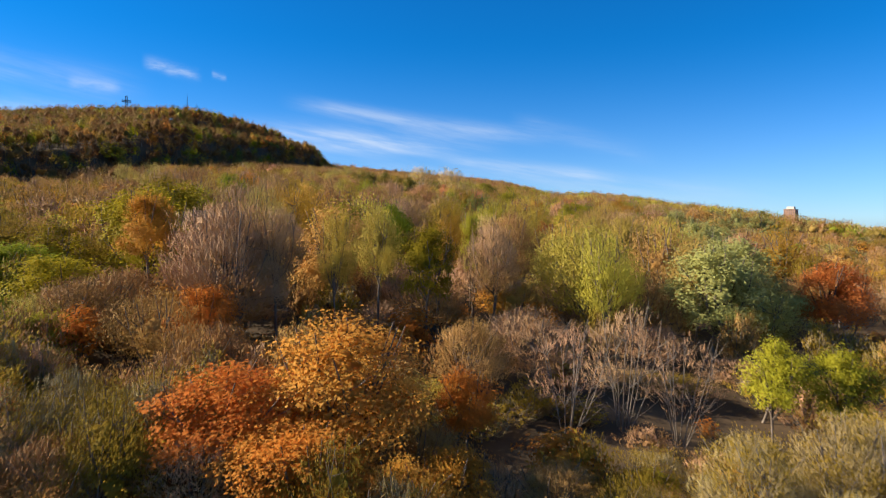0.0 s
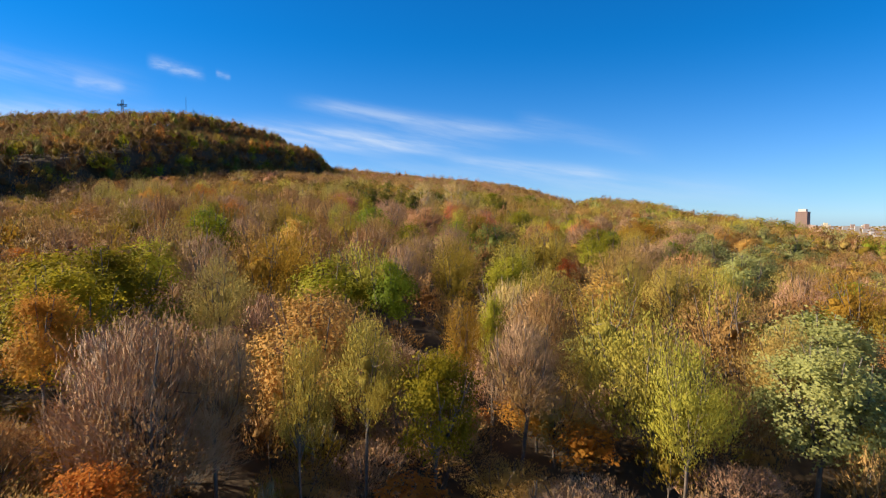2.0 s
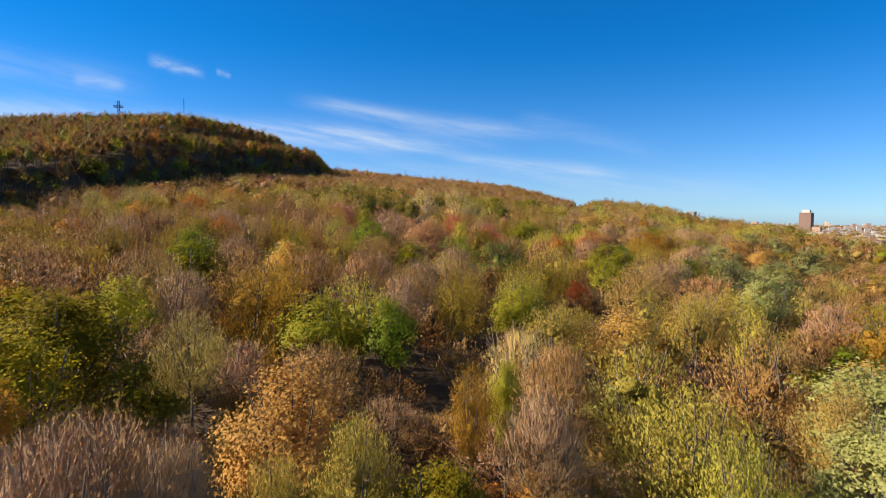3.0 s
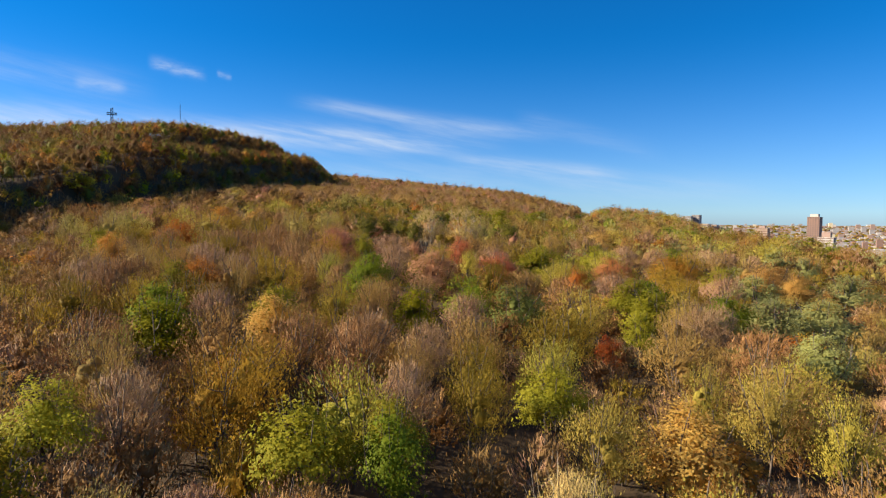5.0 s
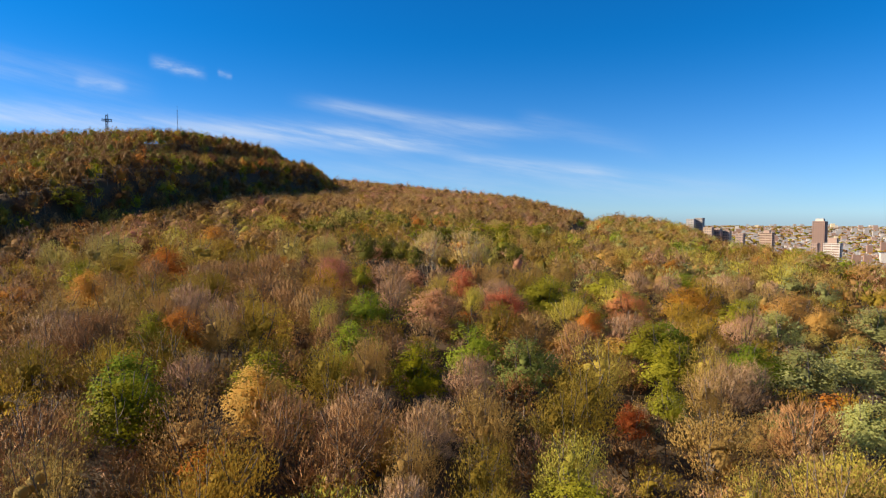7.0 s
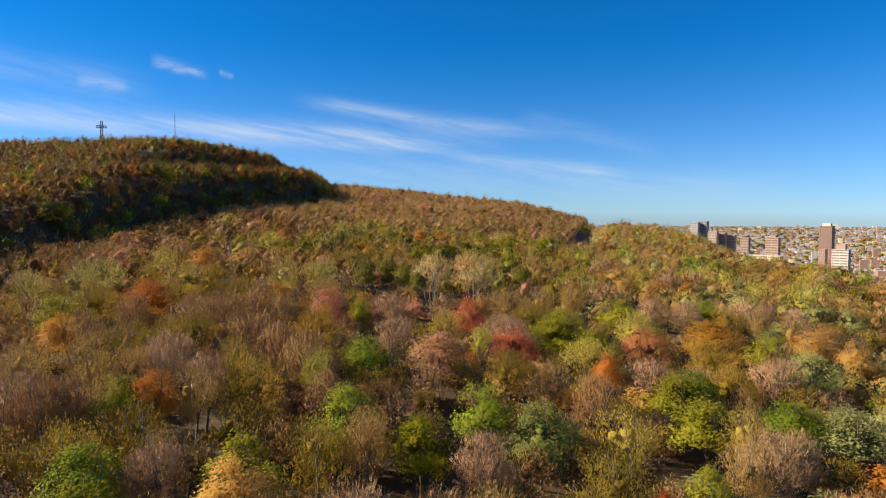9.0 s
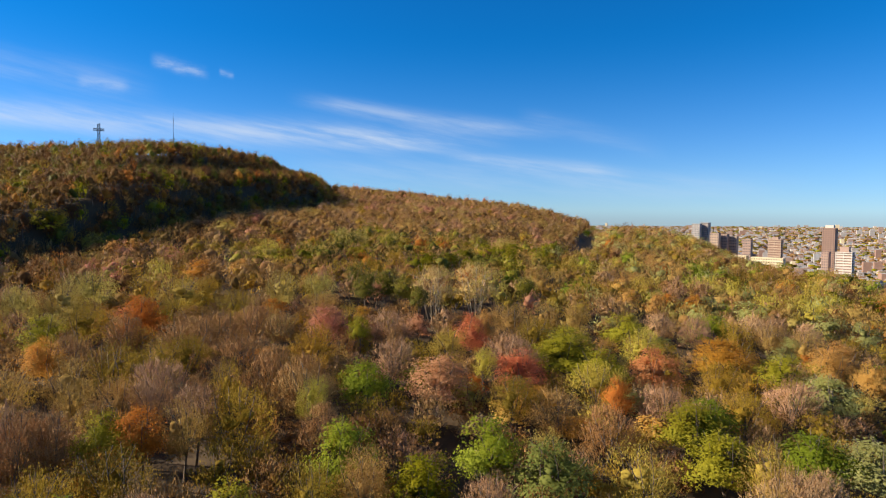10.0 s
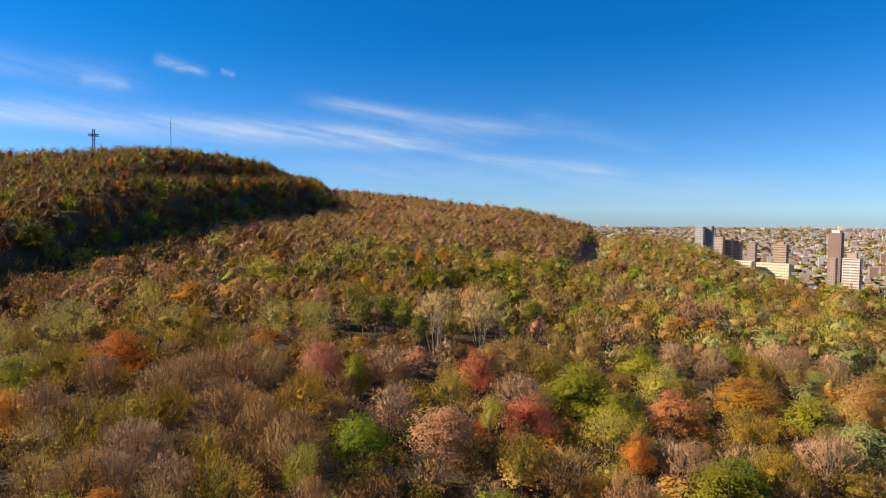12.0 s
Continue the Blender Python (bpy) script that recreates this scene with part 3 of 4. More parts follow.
STANDS["tan"] = [(-13.4, 180.6, 4.7), (-4.0, 146.0, 4.1), (6.7, 164.2, 6.4), (42.5, 162.4, 7.9), (-47.2, 197.7, 5.0), (-80.6, 220.4, 6.5), (-13.5, 187.5, 4.4), (50.5, 185.4, 4.8), (-89.0, 211.1, 6.4), (-69.9, 204.1, 3.9), (-62.5, 204.4, 5.1), (-41.3, 293.9, 6.4), (113.6, 301.5, 5.9), (122.5, 296.0, 5.9), (57.4, 351.1, 8.3), (37.1, 313.1, 5.9), (47.4, 310.9, 5.9), (23.8, 304.5, 9.3), (45.2, 389.2, 5.9), (55.5, 387.3, 5.9), (47.6, 441.8, 9.2), (127.3, 454.9, 7.6), (139.8, 450.0, 7.6), (94.6, 410.2, 5.9), (104.5, 406.8, 5.9), (163.2, 407.9, 7.0), (174.1, 401.7, 7.0), (-154.1, 367.6, 9.3), (-73.5, 421.8, 6.6), (-62.0, 424.1, 6.6), (42.7, 112.6, 7.2), (42.0, 96.3, 4.4), (-34.8, 152.3, 7.9), (-43.0, 133.7, 5.0)]
STANDS["gold"] = [(-26.1, 138.8, 7.5), (-40.3, 206.4, 7.7), (-56.3, 171.0, 5.7), (-47.4, 220.2, 4.0), (-35.4, 251.7, 7.0), (-109.5, 311.5, 6.4), (-87.1, 313.4, 5.7), (103.9, 306.1, 7.1), (73.5, 253.3, 7.2), (70.0, 231.3, 6.7), (-25.3, 409.3, 6.1), (-26.5, 130.6, 7.1), (4.9, 89.8, 2.2), (82.3, 145.8, 7.3)]
STANDS["yellow"] = [(55.1, 151.5, 7.7), (32.9, 194.4, 7.4), (57.9, 199.2, 5.0), (9.7, 245.5, 3.5), (0.3, 264.2, 5.8), (37.4, 243.6, 8.3), (62.5, 282.8, 7.5), (-93.9, 308.9, 10.2), (147.9, 369.3, 9.0), (163.5, 359.8, 9.0), (98.7, 389.9, 9.9), (73.7, 439.7, 5.9), (84.0, 437.2, 5.9), (103.6, 459.9, 6.8), (115.1, 456.2, 6.8), (194.9, 433.2, 7.8), (206.7, 425.8, 7.8), (139.6, 409.9, 6.2), (149.5, 405.1, 6.2), (182.4, 398.6, 7.1), (193.0, 391.7, 7.1), (-120.2, 347.8, 5.9), (-95.7, 417.5, 8.2), (-191.7, 422.9, 5.3), (51.1, 131.8, 5.0), (-7.2, 71.3, 2.2)]
STANDS["green"] = [(73.1, 211.1, 8.0), (7.6, 203.2, 6.1), (-19.4, 230.7, 6.0), (99.1, 316.8, 7.3), (152.6, 459.1, 8.6), (166.5, 452.7, 8.6), (-4.5, 118.4, 3.7), (-49.1, 164.3, 5.6), (59.0, 226.0, 6.2)]
STANDS["silver"] = [(83.1, 207.6, 7.7), (99.9, 214.1, 8.9), (76.8, 176.6, 6.4), (100.1, 249.1, 8.3), (116.7, 357.8, 8.8), (130.8, 350.7, 8.8), (154.2, 334.2, 6.5), (163.7, 327.4, 6.5), (40.7, 88.3, 6.3), (144.9, 269.4, 9.9)]
STANDS["mauve"] = [(-75.6, 189.3, 6.7), (50.5, 231.0, 7.1), (-60.8, 218.0, 7.6), (-42.0, 170.6, 5.0), (5.7, 180.5, 5.3), (62.7, 191.8, 4.9), (-57.6, 206.6, 4.5), (-48.4, 206.5, 5.4), (-17.2, 280.8, 7.8), (-13.8, 248.6, 6.2), (87.7, 242.5, 7.5), (125.9, 322.3, 6.2), (135.4, 316.4, 6.2), (116.1, 318.7, 9.0), (79.5, 313.9, 6.7), (90.5, 309.3, 6.7), (66.7, 335.6, 10.1), (18.8, 265.0, 8.8), (108.4, 377.3, 8.6), (83.5, 402.0, 9.5), (118.9, 402.1, 6.5), (129.6, 397.5, 6.5), (-34.1, 123.0, 4.7), (-4.3, 133.8, 4.9), (-20.3, 74.7, 6.9), (-13.9, 72.8, 3.3), (78.7, 153.7, 6.7), (-12.8, 162.4, 7.0), (-1.8, 157.6, 5.2), (57.8, 191.6, 7.0)]
STANDS["blue_green"] = [(17.6, 194.2, 7.2)]
STANDS["rust"] = [(-53.0, 194.1, 4.4), (-92.0, 274.3, 8.1), (85.0, 276.3, 9.7), (99.2, 358.5, 5.9), (108.8, 354.4, 5.9), (-102.8, 349.5, 7.2), (-30.4, 79.2, 3.6)]
STANDS["pink"] = [(-1.4, 235.7, 8.2), (-36.0, 275.8, 7.4)]
STANDS["crimson"] = [(18.9, 248.1, 6.8), (58.1, 259.3, 7.7)]
STANDS["red"] = [(33.7, 175.8, 3.3)]
STANDS["cream"] = [(-27.6, 212.4, 3.6), (19.2, 126.5, 5.2), (39.2, 144.3, 3.9), (43.3, 135.3, 4.7), (-3.3, 75.8, 3.3), (23.6, 89.1, 7.3), (23.8, 80.1, 4.0), (16.7, 148.0, 5.2)]
STANDS["salmon"] = [(116.2, 274.3, 6.3), (125.6, 268.0, 6.3), (125.7, 285.9, 9.4), (81.4, 356.6, 6.0), (91.5, 353.0, 6.0), (12.3, 288.1, 4.8), (-88.8, 362.3, 8.4), (-170.1, 404.5, 5.9), (-160.8, 409.5, 5.9), (29.6, 127.6, 6.4), (-10.3, 87.3, 6.2), (-28.9, 164.8, 6.1)]
STANDS["orange"] = [(-91.9, 229.3, 4.6), (40.4, 233.4, 3.9)]
STANDS["pale_olive"] = [(-127.1, 310.4, 9.8), (-136.1, 285.3, 6.6), (-126.3, 292.1, 6.6), (-60.5, 316.1, 7.4), (-47.7, 319.2, 7.4), (21.3, 359.8, 8.4), (-62.4, 467.5, 6.3), (-51.2, 469.2, 6.3), (-22.2, 96.9, 3.6)]
STANDS["olive_green"] = [(-38.6, 103.4, 7.4), (2.2, 73.7, 3.2)]
STANDS["pine"] = [(-24.6, 344.0, 7.6), (-16.2, 333.7, 5.0), (-31.0, 329.1, 5.4), (-36.1, 351.6, 6.8), (-9.5, 312.0, 3.6), (-32.1, 456.4, 4.8), (34.7, 353.8, 5.7)]
STANDS["dark_green"] += [(13.3, 449.4, 8.5), (27.6, 467.6, 8.5), (3.0, 428.9, 8.0), (45.5, 489.0, 8.5), (-8.5, 419.4, 8.2), (60.0, 478.0, 8.0), (74.8, 513.2, 8.5), (40.0, 447.0, 7.5)]
STANDS["pale_bare"] = [(-4.4, 321.0, 9.5), (12.4, 335.0, 10.5)]
STANDS["crimson"] += [(8.0, 281.0, 6.0)]
STANDS["olive_green"] += [(-35.8, 89.9, 6.1)]
STANDS["green"] += [(-18.4, 196.0, 6.0)]
STANDS["cream"] += [(-10.5, 130.7, 8.1), (24.6, 107.0, 7.1)]
STANDS["silver"] += [(50.8, 104.6, 8.0)]
STANDS["mauve"] += [(10.7, 87.9, 4.5)]
STANDS["tan"] += [(50.0, 146.1, 8.2)]
# trees at the edge of the clearing, lower than the wood behind: kind, x, y, radius, top
EDGE = [
    ("orange", -2.6, 48.0, 6.4, 19.2), ("orange", -10.0, 46.0, 6.0, 16.2), ("orange", -4.6, 42.0, 5.4, 13.4), ("orange", -19.5, 66.0, 4.2, 19.0), ("brown", -16.0, 61.0, 3.8, 16.0),
    ("yellow_green", -17.5, 46.0, 2.4, 12.5), ("yellow_green", 29.5, 53.0, 2.7, 16.8), ("yellow_green", 34.5, 53.0, 2.8, 16.2),
    ("brush", 23.0, 44.0, 3.8, 12.5), ("brush", 29.5, 45.0, 4.2, 13.5), ("brush", 26.0, 39.5, 3.6, 10.5), ("brush", 34.0, 47.0, 4.0, 13.0), ("red", 68.0, 104.0, 7.0, 20.5), ("bare", 15.0, 60.0, 5.0, 17.0),
    ("bare", 20.5, 62.0, 5.0, 18.5), ("bare", 25.0, 60.0, 4.5, 16.5), ("brown", 6.5, 63.0, 4.0, 16.5),
    ("brush", -29.0, 53.0, 5.5, 16.0), ("olive_green", -37.0, 73.0, 5.5, 21.5), ("yellow_green", -32.0, 61.0, 4.2, 17.0), ("green", -47.0, 80.0, 6.8, 22.5), ("green", -43.0, 68.0, 5.0, 17.5),
    ("olive", -33.0, 53.0, 4.6, 18.0), ("yellow_green", -38.0, 60.0, 4.2, 18.5), ("olive", -26.0, 47.0, 3.6, 15.5), ("olive", -35.0, 45.0, 4.0, 14.5), ("mauve", -18.5, 72.5, 7.2, 27.5), ("pale_bare", 11.3, 108.1, 5.0, 28.5), ("rust", 5.5, 52.0, 2.8, 14.5), ("brown", 11.0, 45.0, 3.5, 10.0), ("rust", 4.5, 43.5, 3.0, 11.5),
    ("brush", 16.0, 43.0, 3.2, 9.0), ("yellow_green", 18.0, 47.5, 2.0, 8.5), ("orange", 1.5, 41.0, 3.6, 11.5), ("brown", 8.0, 39.5, 3.0, 8.5),
]
placed = []


for kind, x, y, radius, top in EDGE:
    plant(kind, x, y, radius, top - float(ground_height(x, y)), 3, rng.uniform(0, 6.28), int(rng.integers(VARIANTS)))
    placed.append((x, y, radius))
for kind, spots in STANDS.items():
    for x, y, radius in spots:
        tall = TREE + {"pale_bare": 11.0, "pine": 3.0, "pale_olive": 3.5}.get(kind, 1.6) + rng.uniform(-0.8, 0.8)
        if kind == "red" and y < 200:
            tall = 12.0
        plant(kind, x, y, max(radius * (1.15 if kind == "pine" else 1.0 if kind == "pale_bare" else 1.1), 1.8), tall, 3 if y < 105 else 2 if y < 330 or kind in ("pine", "pale_bare") else 1,
              rng.uniform(0, 6.28), int(rng.integers(VARIANTS)))
        placed.append((x, y, radius))

MIX_LEFT = (("mauve", 27), ("brown", 18), ("umber", 20), ("tan", 8), ("olive", 12), ("rust", 4), ("gold", 5), ("pink", 4), ("pale_olive", 3))
MIX_RIGHT = (("brown", 22), ("mauve", 22), ("tan", 18), ("olive", 12), ("yellow", 4), ("yellow_green", 4), ("silver", 6), ("green", 4), ("rust", 3), ("gold", 4), ("salmon", 4), ("pale_olive", 6))
MIX_NEAR_LEFT = (("olive", 24), ("olive_green", 14), ("yellow_green", 8), ("green", 6), ("gold", 8), ("tan", 8), ("brown", 16), ("mauve", 12), ("pale_olive", 6))
MIX_MID_LEFT = (("mauve", 28), ("brown", 26), ("tan", 10), ("olive", 18), ("gold", 8), ("rust", 4), ("salmon", 2), ("pale_olive", 3))
# muted kinds on the far right: distance haze is put into leaf colours
MIX_FAR_RIGHT_HAZED = (("tan", 22), ("olive", 18), ("pale_olive", 12), ("mauve", 18), ("brown", 8), ("umber", 10), ("green", 5), ("silver", 7), ("rust", 2), ("salmon", 2))
# mostly the dark brown kind: the flank's shade is put into the colour
MIX_HILL = (("umber", 52), ("brown", 6), ("olive", 8), ("mauve", 4), ("rust", 7), ("dark_green", 7), ("pine", 12), ("gold", 3))
MIX_RIDGE = (("mauve", 34), ("tan", 26), ("umber", 16), ("brown", 8), ("pink", 8), ("pale_olive", 4), ("gold", 4))


def pick(mix):
    names, weights = zip(*mix)
    return names[int(rng.choice(len(names), p=np.array(weights) / sum(weights)))]


def kind_at(x, y):
    foot = float(hill_foot(y))
    if x < foot + 5:
        return pick(MIX_HILL)
    v = ridge_line(y) - x
    if y > 395 and -20 < v < 150 and y < 560 and rng.random() < 0.55:
        return pick((("pine", 5), ("olive", 3), ("dark_green", 2)))
    if y > 520 and v > 0:
        return pick(MIX_RIDGE)
    side = 1 / (1 + math.exp(-(x - 10 - 0.05 * y) / 18))
    left = MIX_LEFT if y > 280 else MIX_NEAR_LEFT if y < 130 and x < -22 else MIX_MID_LEFT
    return pick((MIX_RIGHT if y < 305 else MIX_FAR_RIGHT_HAZED) if rng.random() < side else left)


def in_sight(x, y):
    return -0.80 * y - 45 < x < 0.80 * y + 40


def fill_woods():
    """The rest of the wood: single trees close by, joined woods further off."""
    near = np.array(placed + [(33.7, 172.0, 10.0), (-8.0, 330.0, 10.0), (12.0, 333.0, 10.0)])
    stuff = {}
    y = 56.0
    while y < 1190.0:
        gap = 8.4 if y < 165 else 9.6 if y < 360 else 13.0
        x = -560.0
        while x < 330.0:
            x += gap * 1.02
            px, py = x + rng.uniform(-0.42, 0.42) * gap, y + rng.uniform(-0.42, 0.42) * gap
            if not in_sight(px, py) or py < 52 + 0.10 * abs(px):
                continue
            top = float(canopy(px, py))
            if top - TREE < float(city_level(px, py)) + 2.0:
                continue
            if px < float(hill_foot(py)):
                continue
            v = float(ridge_line(py)) - px
            if py > 545 and -23 < v < 0 and py < 900:
                continue
            radius = gap * (rng.uniform(0.52, 0.76) if y < 360 else rng.uniform(0.54, 0.76))
            if py < 380:
                d2 = np.hypot(near[:, 0] - px, near[:, 1] - py)
                if np.any(d2 < 0.42 * (near[:, 2] + radius)):
                    continue
            kind = kind_at(px, py)
            height = TREE + rng.uniform(-8.5, -3.0)
            if py > 330:
                height = TREE + rng.uniform(-2.0, 1.2)
            if py > 850 and px < 70 and rng.random() < 0.10:
                height += 4.5
            if py < 70 and 7 < px < 40 or (py < 100 and px > 44 and px > 0.58 * py):
                continue
            if py < 84:
                height -= 6.0 if px > 25 else 3.0
            turn, variant = rng.uniform(0, 6.28), int(rng.integers(VARIANTS))
            if py < 152:
                plant(kind, px, py, radius, height, 3 if py < 72 else 2 if py < 110 else 1, turn, variant)
            else:
                zone = "slope_woods" if py < 420 else "ridge_woods"
                stuff.setdefault(zone, []).append((kind, px, py, radius, height, 1 if py < 320 else 0, turn, variant))
        y += gap * 0.92
    y = 300.0
    while y < 1120.0:
        foot, u = float(hill_foot(y)), 0.0
        while u < (240.0 if y < 620 else 150.0):
            u += 7.6
            px, py = foot - u + rng.uniform(-3, 3), y + rng.uniform(-3, 3)
            if in_sight(px, py):
                stuff.setdefault("hill_woods", []).append((pick(MIX_HILL), px, py, rng.uniform(4.6, 6.6), TREE + rng.uniform(-3.0, 1.0), 0,
                                                           rng.uniform(0, 6.28), int(rng.integers(VARIANTS))))
        y += 8.0 if y < 820 else 11.0
    return stuff


def join_woods(name, trees, label):
    mats, order = [], {}
    vs, qs, idx, tints, lies, base = [], [], [], [], [], 0
    for kind, x, y, radius, height, detail, turn, variant in trees:
        use = colors_of(kind)
        z = float(ground_height(x, y)) - 0.4
        c, s = math.cos(turn), math.sin(turn)
        tint = rng.random()
        k, h = radius / R0, height / H0
        for part_name, (v, q) in zip(("trunk", "brushwood", "crown"), get_shape(STYLE[kind], variant, detail, crown_class(radius, height) if detail > 0 else 2)):
            if not len(q):
                continue
            mat = use[part_name]
            if mat.name not in order:
                order[mat.name] = len(mats)
                mats.append(mat)
            w = np.empty_like(v)
            w[:, 0] = (v[:, 0] * c - v[:, 1] * s) * k + x
            w[:, 1] = (v[:, 0] * s + v[:, 1] * c) * k + y
            w[:, 2] = v[:, 2] * h + z
            vs.append(w)
            d = leaf_lie(v, part_name) * 1.7
            lies.append(np.stack([d[:, 0] * c - d[:, 1] * s, d[:, 0] * s + d[:, 1] * c, d[:, 2]], 1))
            qs.append(q + base)
            base += len(v)
            idx.append(np.full(len(q), order[mat.name]))
            tints.append(np.full(len(q), tint))
    me = shape_mesh(name, np.concatenate(vs), qs, mats, np.concatenate(idx), np.concatenate(tints), True, np.concatenate(lies))
    tagged(new(name, me), label, "woods", kind="stuff")


WOODS = {"slope_woods": "mixed autumn wood of brown, yellow and green trees", "hill_woods": "rust and olive autumn wood darkened for shade on the steep hill",
         "ridge_woods": "brown and tan autumn wood over the far ridge"}
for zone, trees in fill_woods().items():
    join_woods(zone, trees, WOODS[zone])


def undergrowth():
    """Saplings and twiggy brush on the floor of the wood near the clearing."""
    brush = []
    while len(brush) < 130:
        y = 39.0 + 55.0 * rng.random() ** 1.3
        x = rng.uniform(-0.8 * y - 6, 0.8 * y + 4)
        if rng.random() < 0.25:
            x, y = rng.uniform(-38, -10), rng.uniform(40, 60)
        low = 0.55 if 7 < x < 31 and y < 66 else 1.0
        kind = pick((("brown", 5), ("mauve", 3), ("brush", 8), ("olive", 3), ("rust", 2), ("tan", 2)))
        brush.append((kind, x, y, rng.uniform(2.0, 3.8), rng.uniform(5.0, 10.0) * low, 2 if y < 50 else 1, rng.uniform(0, 6.28), int(rng.integers(VARIANTS))))
    while len(brush) < 260:
        y = 37.0 + 85.0 * rng.random() ** 1.25
        x = rng.uniform(-0.8 * y - 6, 0.8 * y + 4)
        kind = pick((("shrub_brown", 6), ("shrub_olive", 4), ("shrub_rust", 3)))
        brush.append((kind, x, y, rng.uniform(1.3, 2.6), rng.uniform(1.6, 3.8), 1, rng.uniform(0, 6.28), int(rng.integers(VARIANTS))))
    join_woods("undergrowth", brush, "brown and olive brush and saplings under the trees")


undergrowth()

# ---------------------------------------------------------------- solid shapes
def box_mesh(bm, x0, x1, y0, y1, z0, z1):
    co = [(x, y, z) for z in (z0, z1) for y in (y0, y1) for x in (x0, x1)]
    v = [bm.verts.new(c) for c in co]
    for f in ((0, 2, 3, 1), (4, 5, 7, 6), (0, 1, 5, 4), (1, 3, 7, 5), (3, 2, 6, 7), (2, 0, 4, 6)):
        bm.faces.new([v[k] for k in f])
    return v


def part(name, bm, mat, parent, label=""):
    me = bpy.data.meshes.new(name)
    bm.to_mesh(me)
    bm.free()
    me.materials.append(mat)
    ob = new(name, me)
    ob.parent = parent
    if label:
        tagged(ob, label)
    return ob


def again(ob, x, y, z):
    """The same part once more at another place of its thing."""
    other = ob.copy()
    scene.collection.objects.link(other)
    other.location = (x, y, z)
    return other


def one_box(name, size, mat, parent, at=(0, 0, 0), label="", bevel=0.0):
    bm = bmesh.new()
    w, d, h = size
    box_mesh(bm, -w / 2, w / 2, -d / 2, d / 2, 0, h)
    if bevel:
        bmesh.ops.bevel(bm, geom=bm.edges[:], offset=bevel, segments=1, affect="EDGES")
    ob = part(name, bm, mat, parent, label)
    ob.location = at
    return ob


BRICK = surface("brown_brick", (0.29, 0.18, 0.135), (0.25, 0.155, 0.118), 0.15, bump=0.0)
BRICK_PINK = surface("pinkish_brick", (0.36, 0.25, 0.20), (0.30, 0.21, 0.17), 0.15, bump=0.0)
# both concretes lightened, sun on the towers' near faces put into the colour
GREY = surface("sunlit_grey_concrete", (0.37, 0.34, 0.32), (0.31, 0.285, 0.27), 0.1, bump=0.0)
DARK = surface("sunlit_dark_concrete", (0.32, 0.28, 0.25), (0.28, 0.245, 0.22), 0.1, bump=0.0)
CREAM = surface("cream_stone", (0.66, 0.55, 0.36), (0.60, 0.50, 0.33), 0.1, bump=0.0)
WHITE = surface("white_concrete", (0.56, 0.50, 0.44), (0.50, 0.45, 0.40), 0.1, bump=0.0)
ROOFING = surface("grey_roofing", (0.29, 0.285, 0.285), (0.38, 0.375, 0.37), 0.1, bump=0.0)
PANE = surface("dark_window_glass", (0.045, 0.055, 0.07), (0.07, 0.08, 0.095), 0.3, rough=0.15, bump=0.0, gloss=0.5)
# kept dark: the unlit near side of the cross is in this colour
STEEL = surface("backlit_grey_steel", (0.075, 0.08, 0.095), (0.10, 0.11, 0.125), 0.5, rough=0.5, bump=0.0)


def tower(x, y, top, w, d, storeys, wall, kind, label, turn=0.0, columns=5, roof_box=None, behind=None):
    """A block of flats: body, then on its faces either rows of windows or balcony bands; a roof slab and a roof house."""
    base = float(city_level(x, y)) - 3.0
    thing = new("apartment_building")
    thing.matrix_world = pose(x, y, base, 0, 0, turn)
    tagged(thing, label, "building", "apartment blocks beyond the wood")
    h = top - base
    high = (h - 4.0) / storeys
    inset = 1.2 if kind == "bands" else 0.0
    one_box("wall", (w - 2 * inset, d - 2 * inset, h - 0.5), wall if kind == "windows" else behind, thing)
    one_box("roof", (w + 0.6, d + 0.6, 0.9), wall, thing, (0, 0, h - 0.5))
    if roof_box:
        rw, rd, rh, mat = roof_box
        one_box("roof_house", (rw, rd, rh), mat, thing, (0, 0, h + 0.4))
    if kind == "bands":
        first = None
        for k in range(storeys):
            z = 4.0 + k * high
            if first is None:
                first = one_box("balcony", (w, d, high * 0.52), wall, thing, (0, 0, z), bevel=0.15)
            else:
                again(first, 0, 0, z)
        pier = None
        for px in (-w / 2 + 0.5, 0.0, w / 2 - 0.5):
            for py in (-d / 2 + 0.6, d / 2 - 0.6):
                pier = one_box("pier", (0.7, 1.0, h - 0.6), wall, thing, (px, py, 0)) if pier is None else again(pier, px, py, 0)
    else:
        wide = w / columns
        front = side = None
        rows = int(max(2, round(d / wide)))
        for k in range(storeys):
            z = 4.0 + k * high + high * 0.25
            for i in range(columns):
                px = -w / 2 + (i + 0.5) * wide
                if front is None:
                    front = one_box("window", (wide * 0.46, 0.3, high * 0.42), PANE, thing, (px, -d / 2 - 0.02, z))
                else:
                    again(front, px, -d / 2 - 0.02, z)
            for i in range(rows):
                py = -d / 2 + (i + 0.5) * d / rows
                if side is None:
                    side = one_box("window", (0.3, d / rows * 0.42, high * 0.42), PANE, thing, (-w / 2 - 0.02, py, z))
                else:
                    again(side, -w / 2 - 0.02, py, z)
    return thing


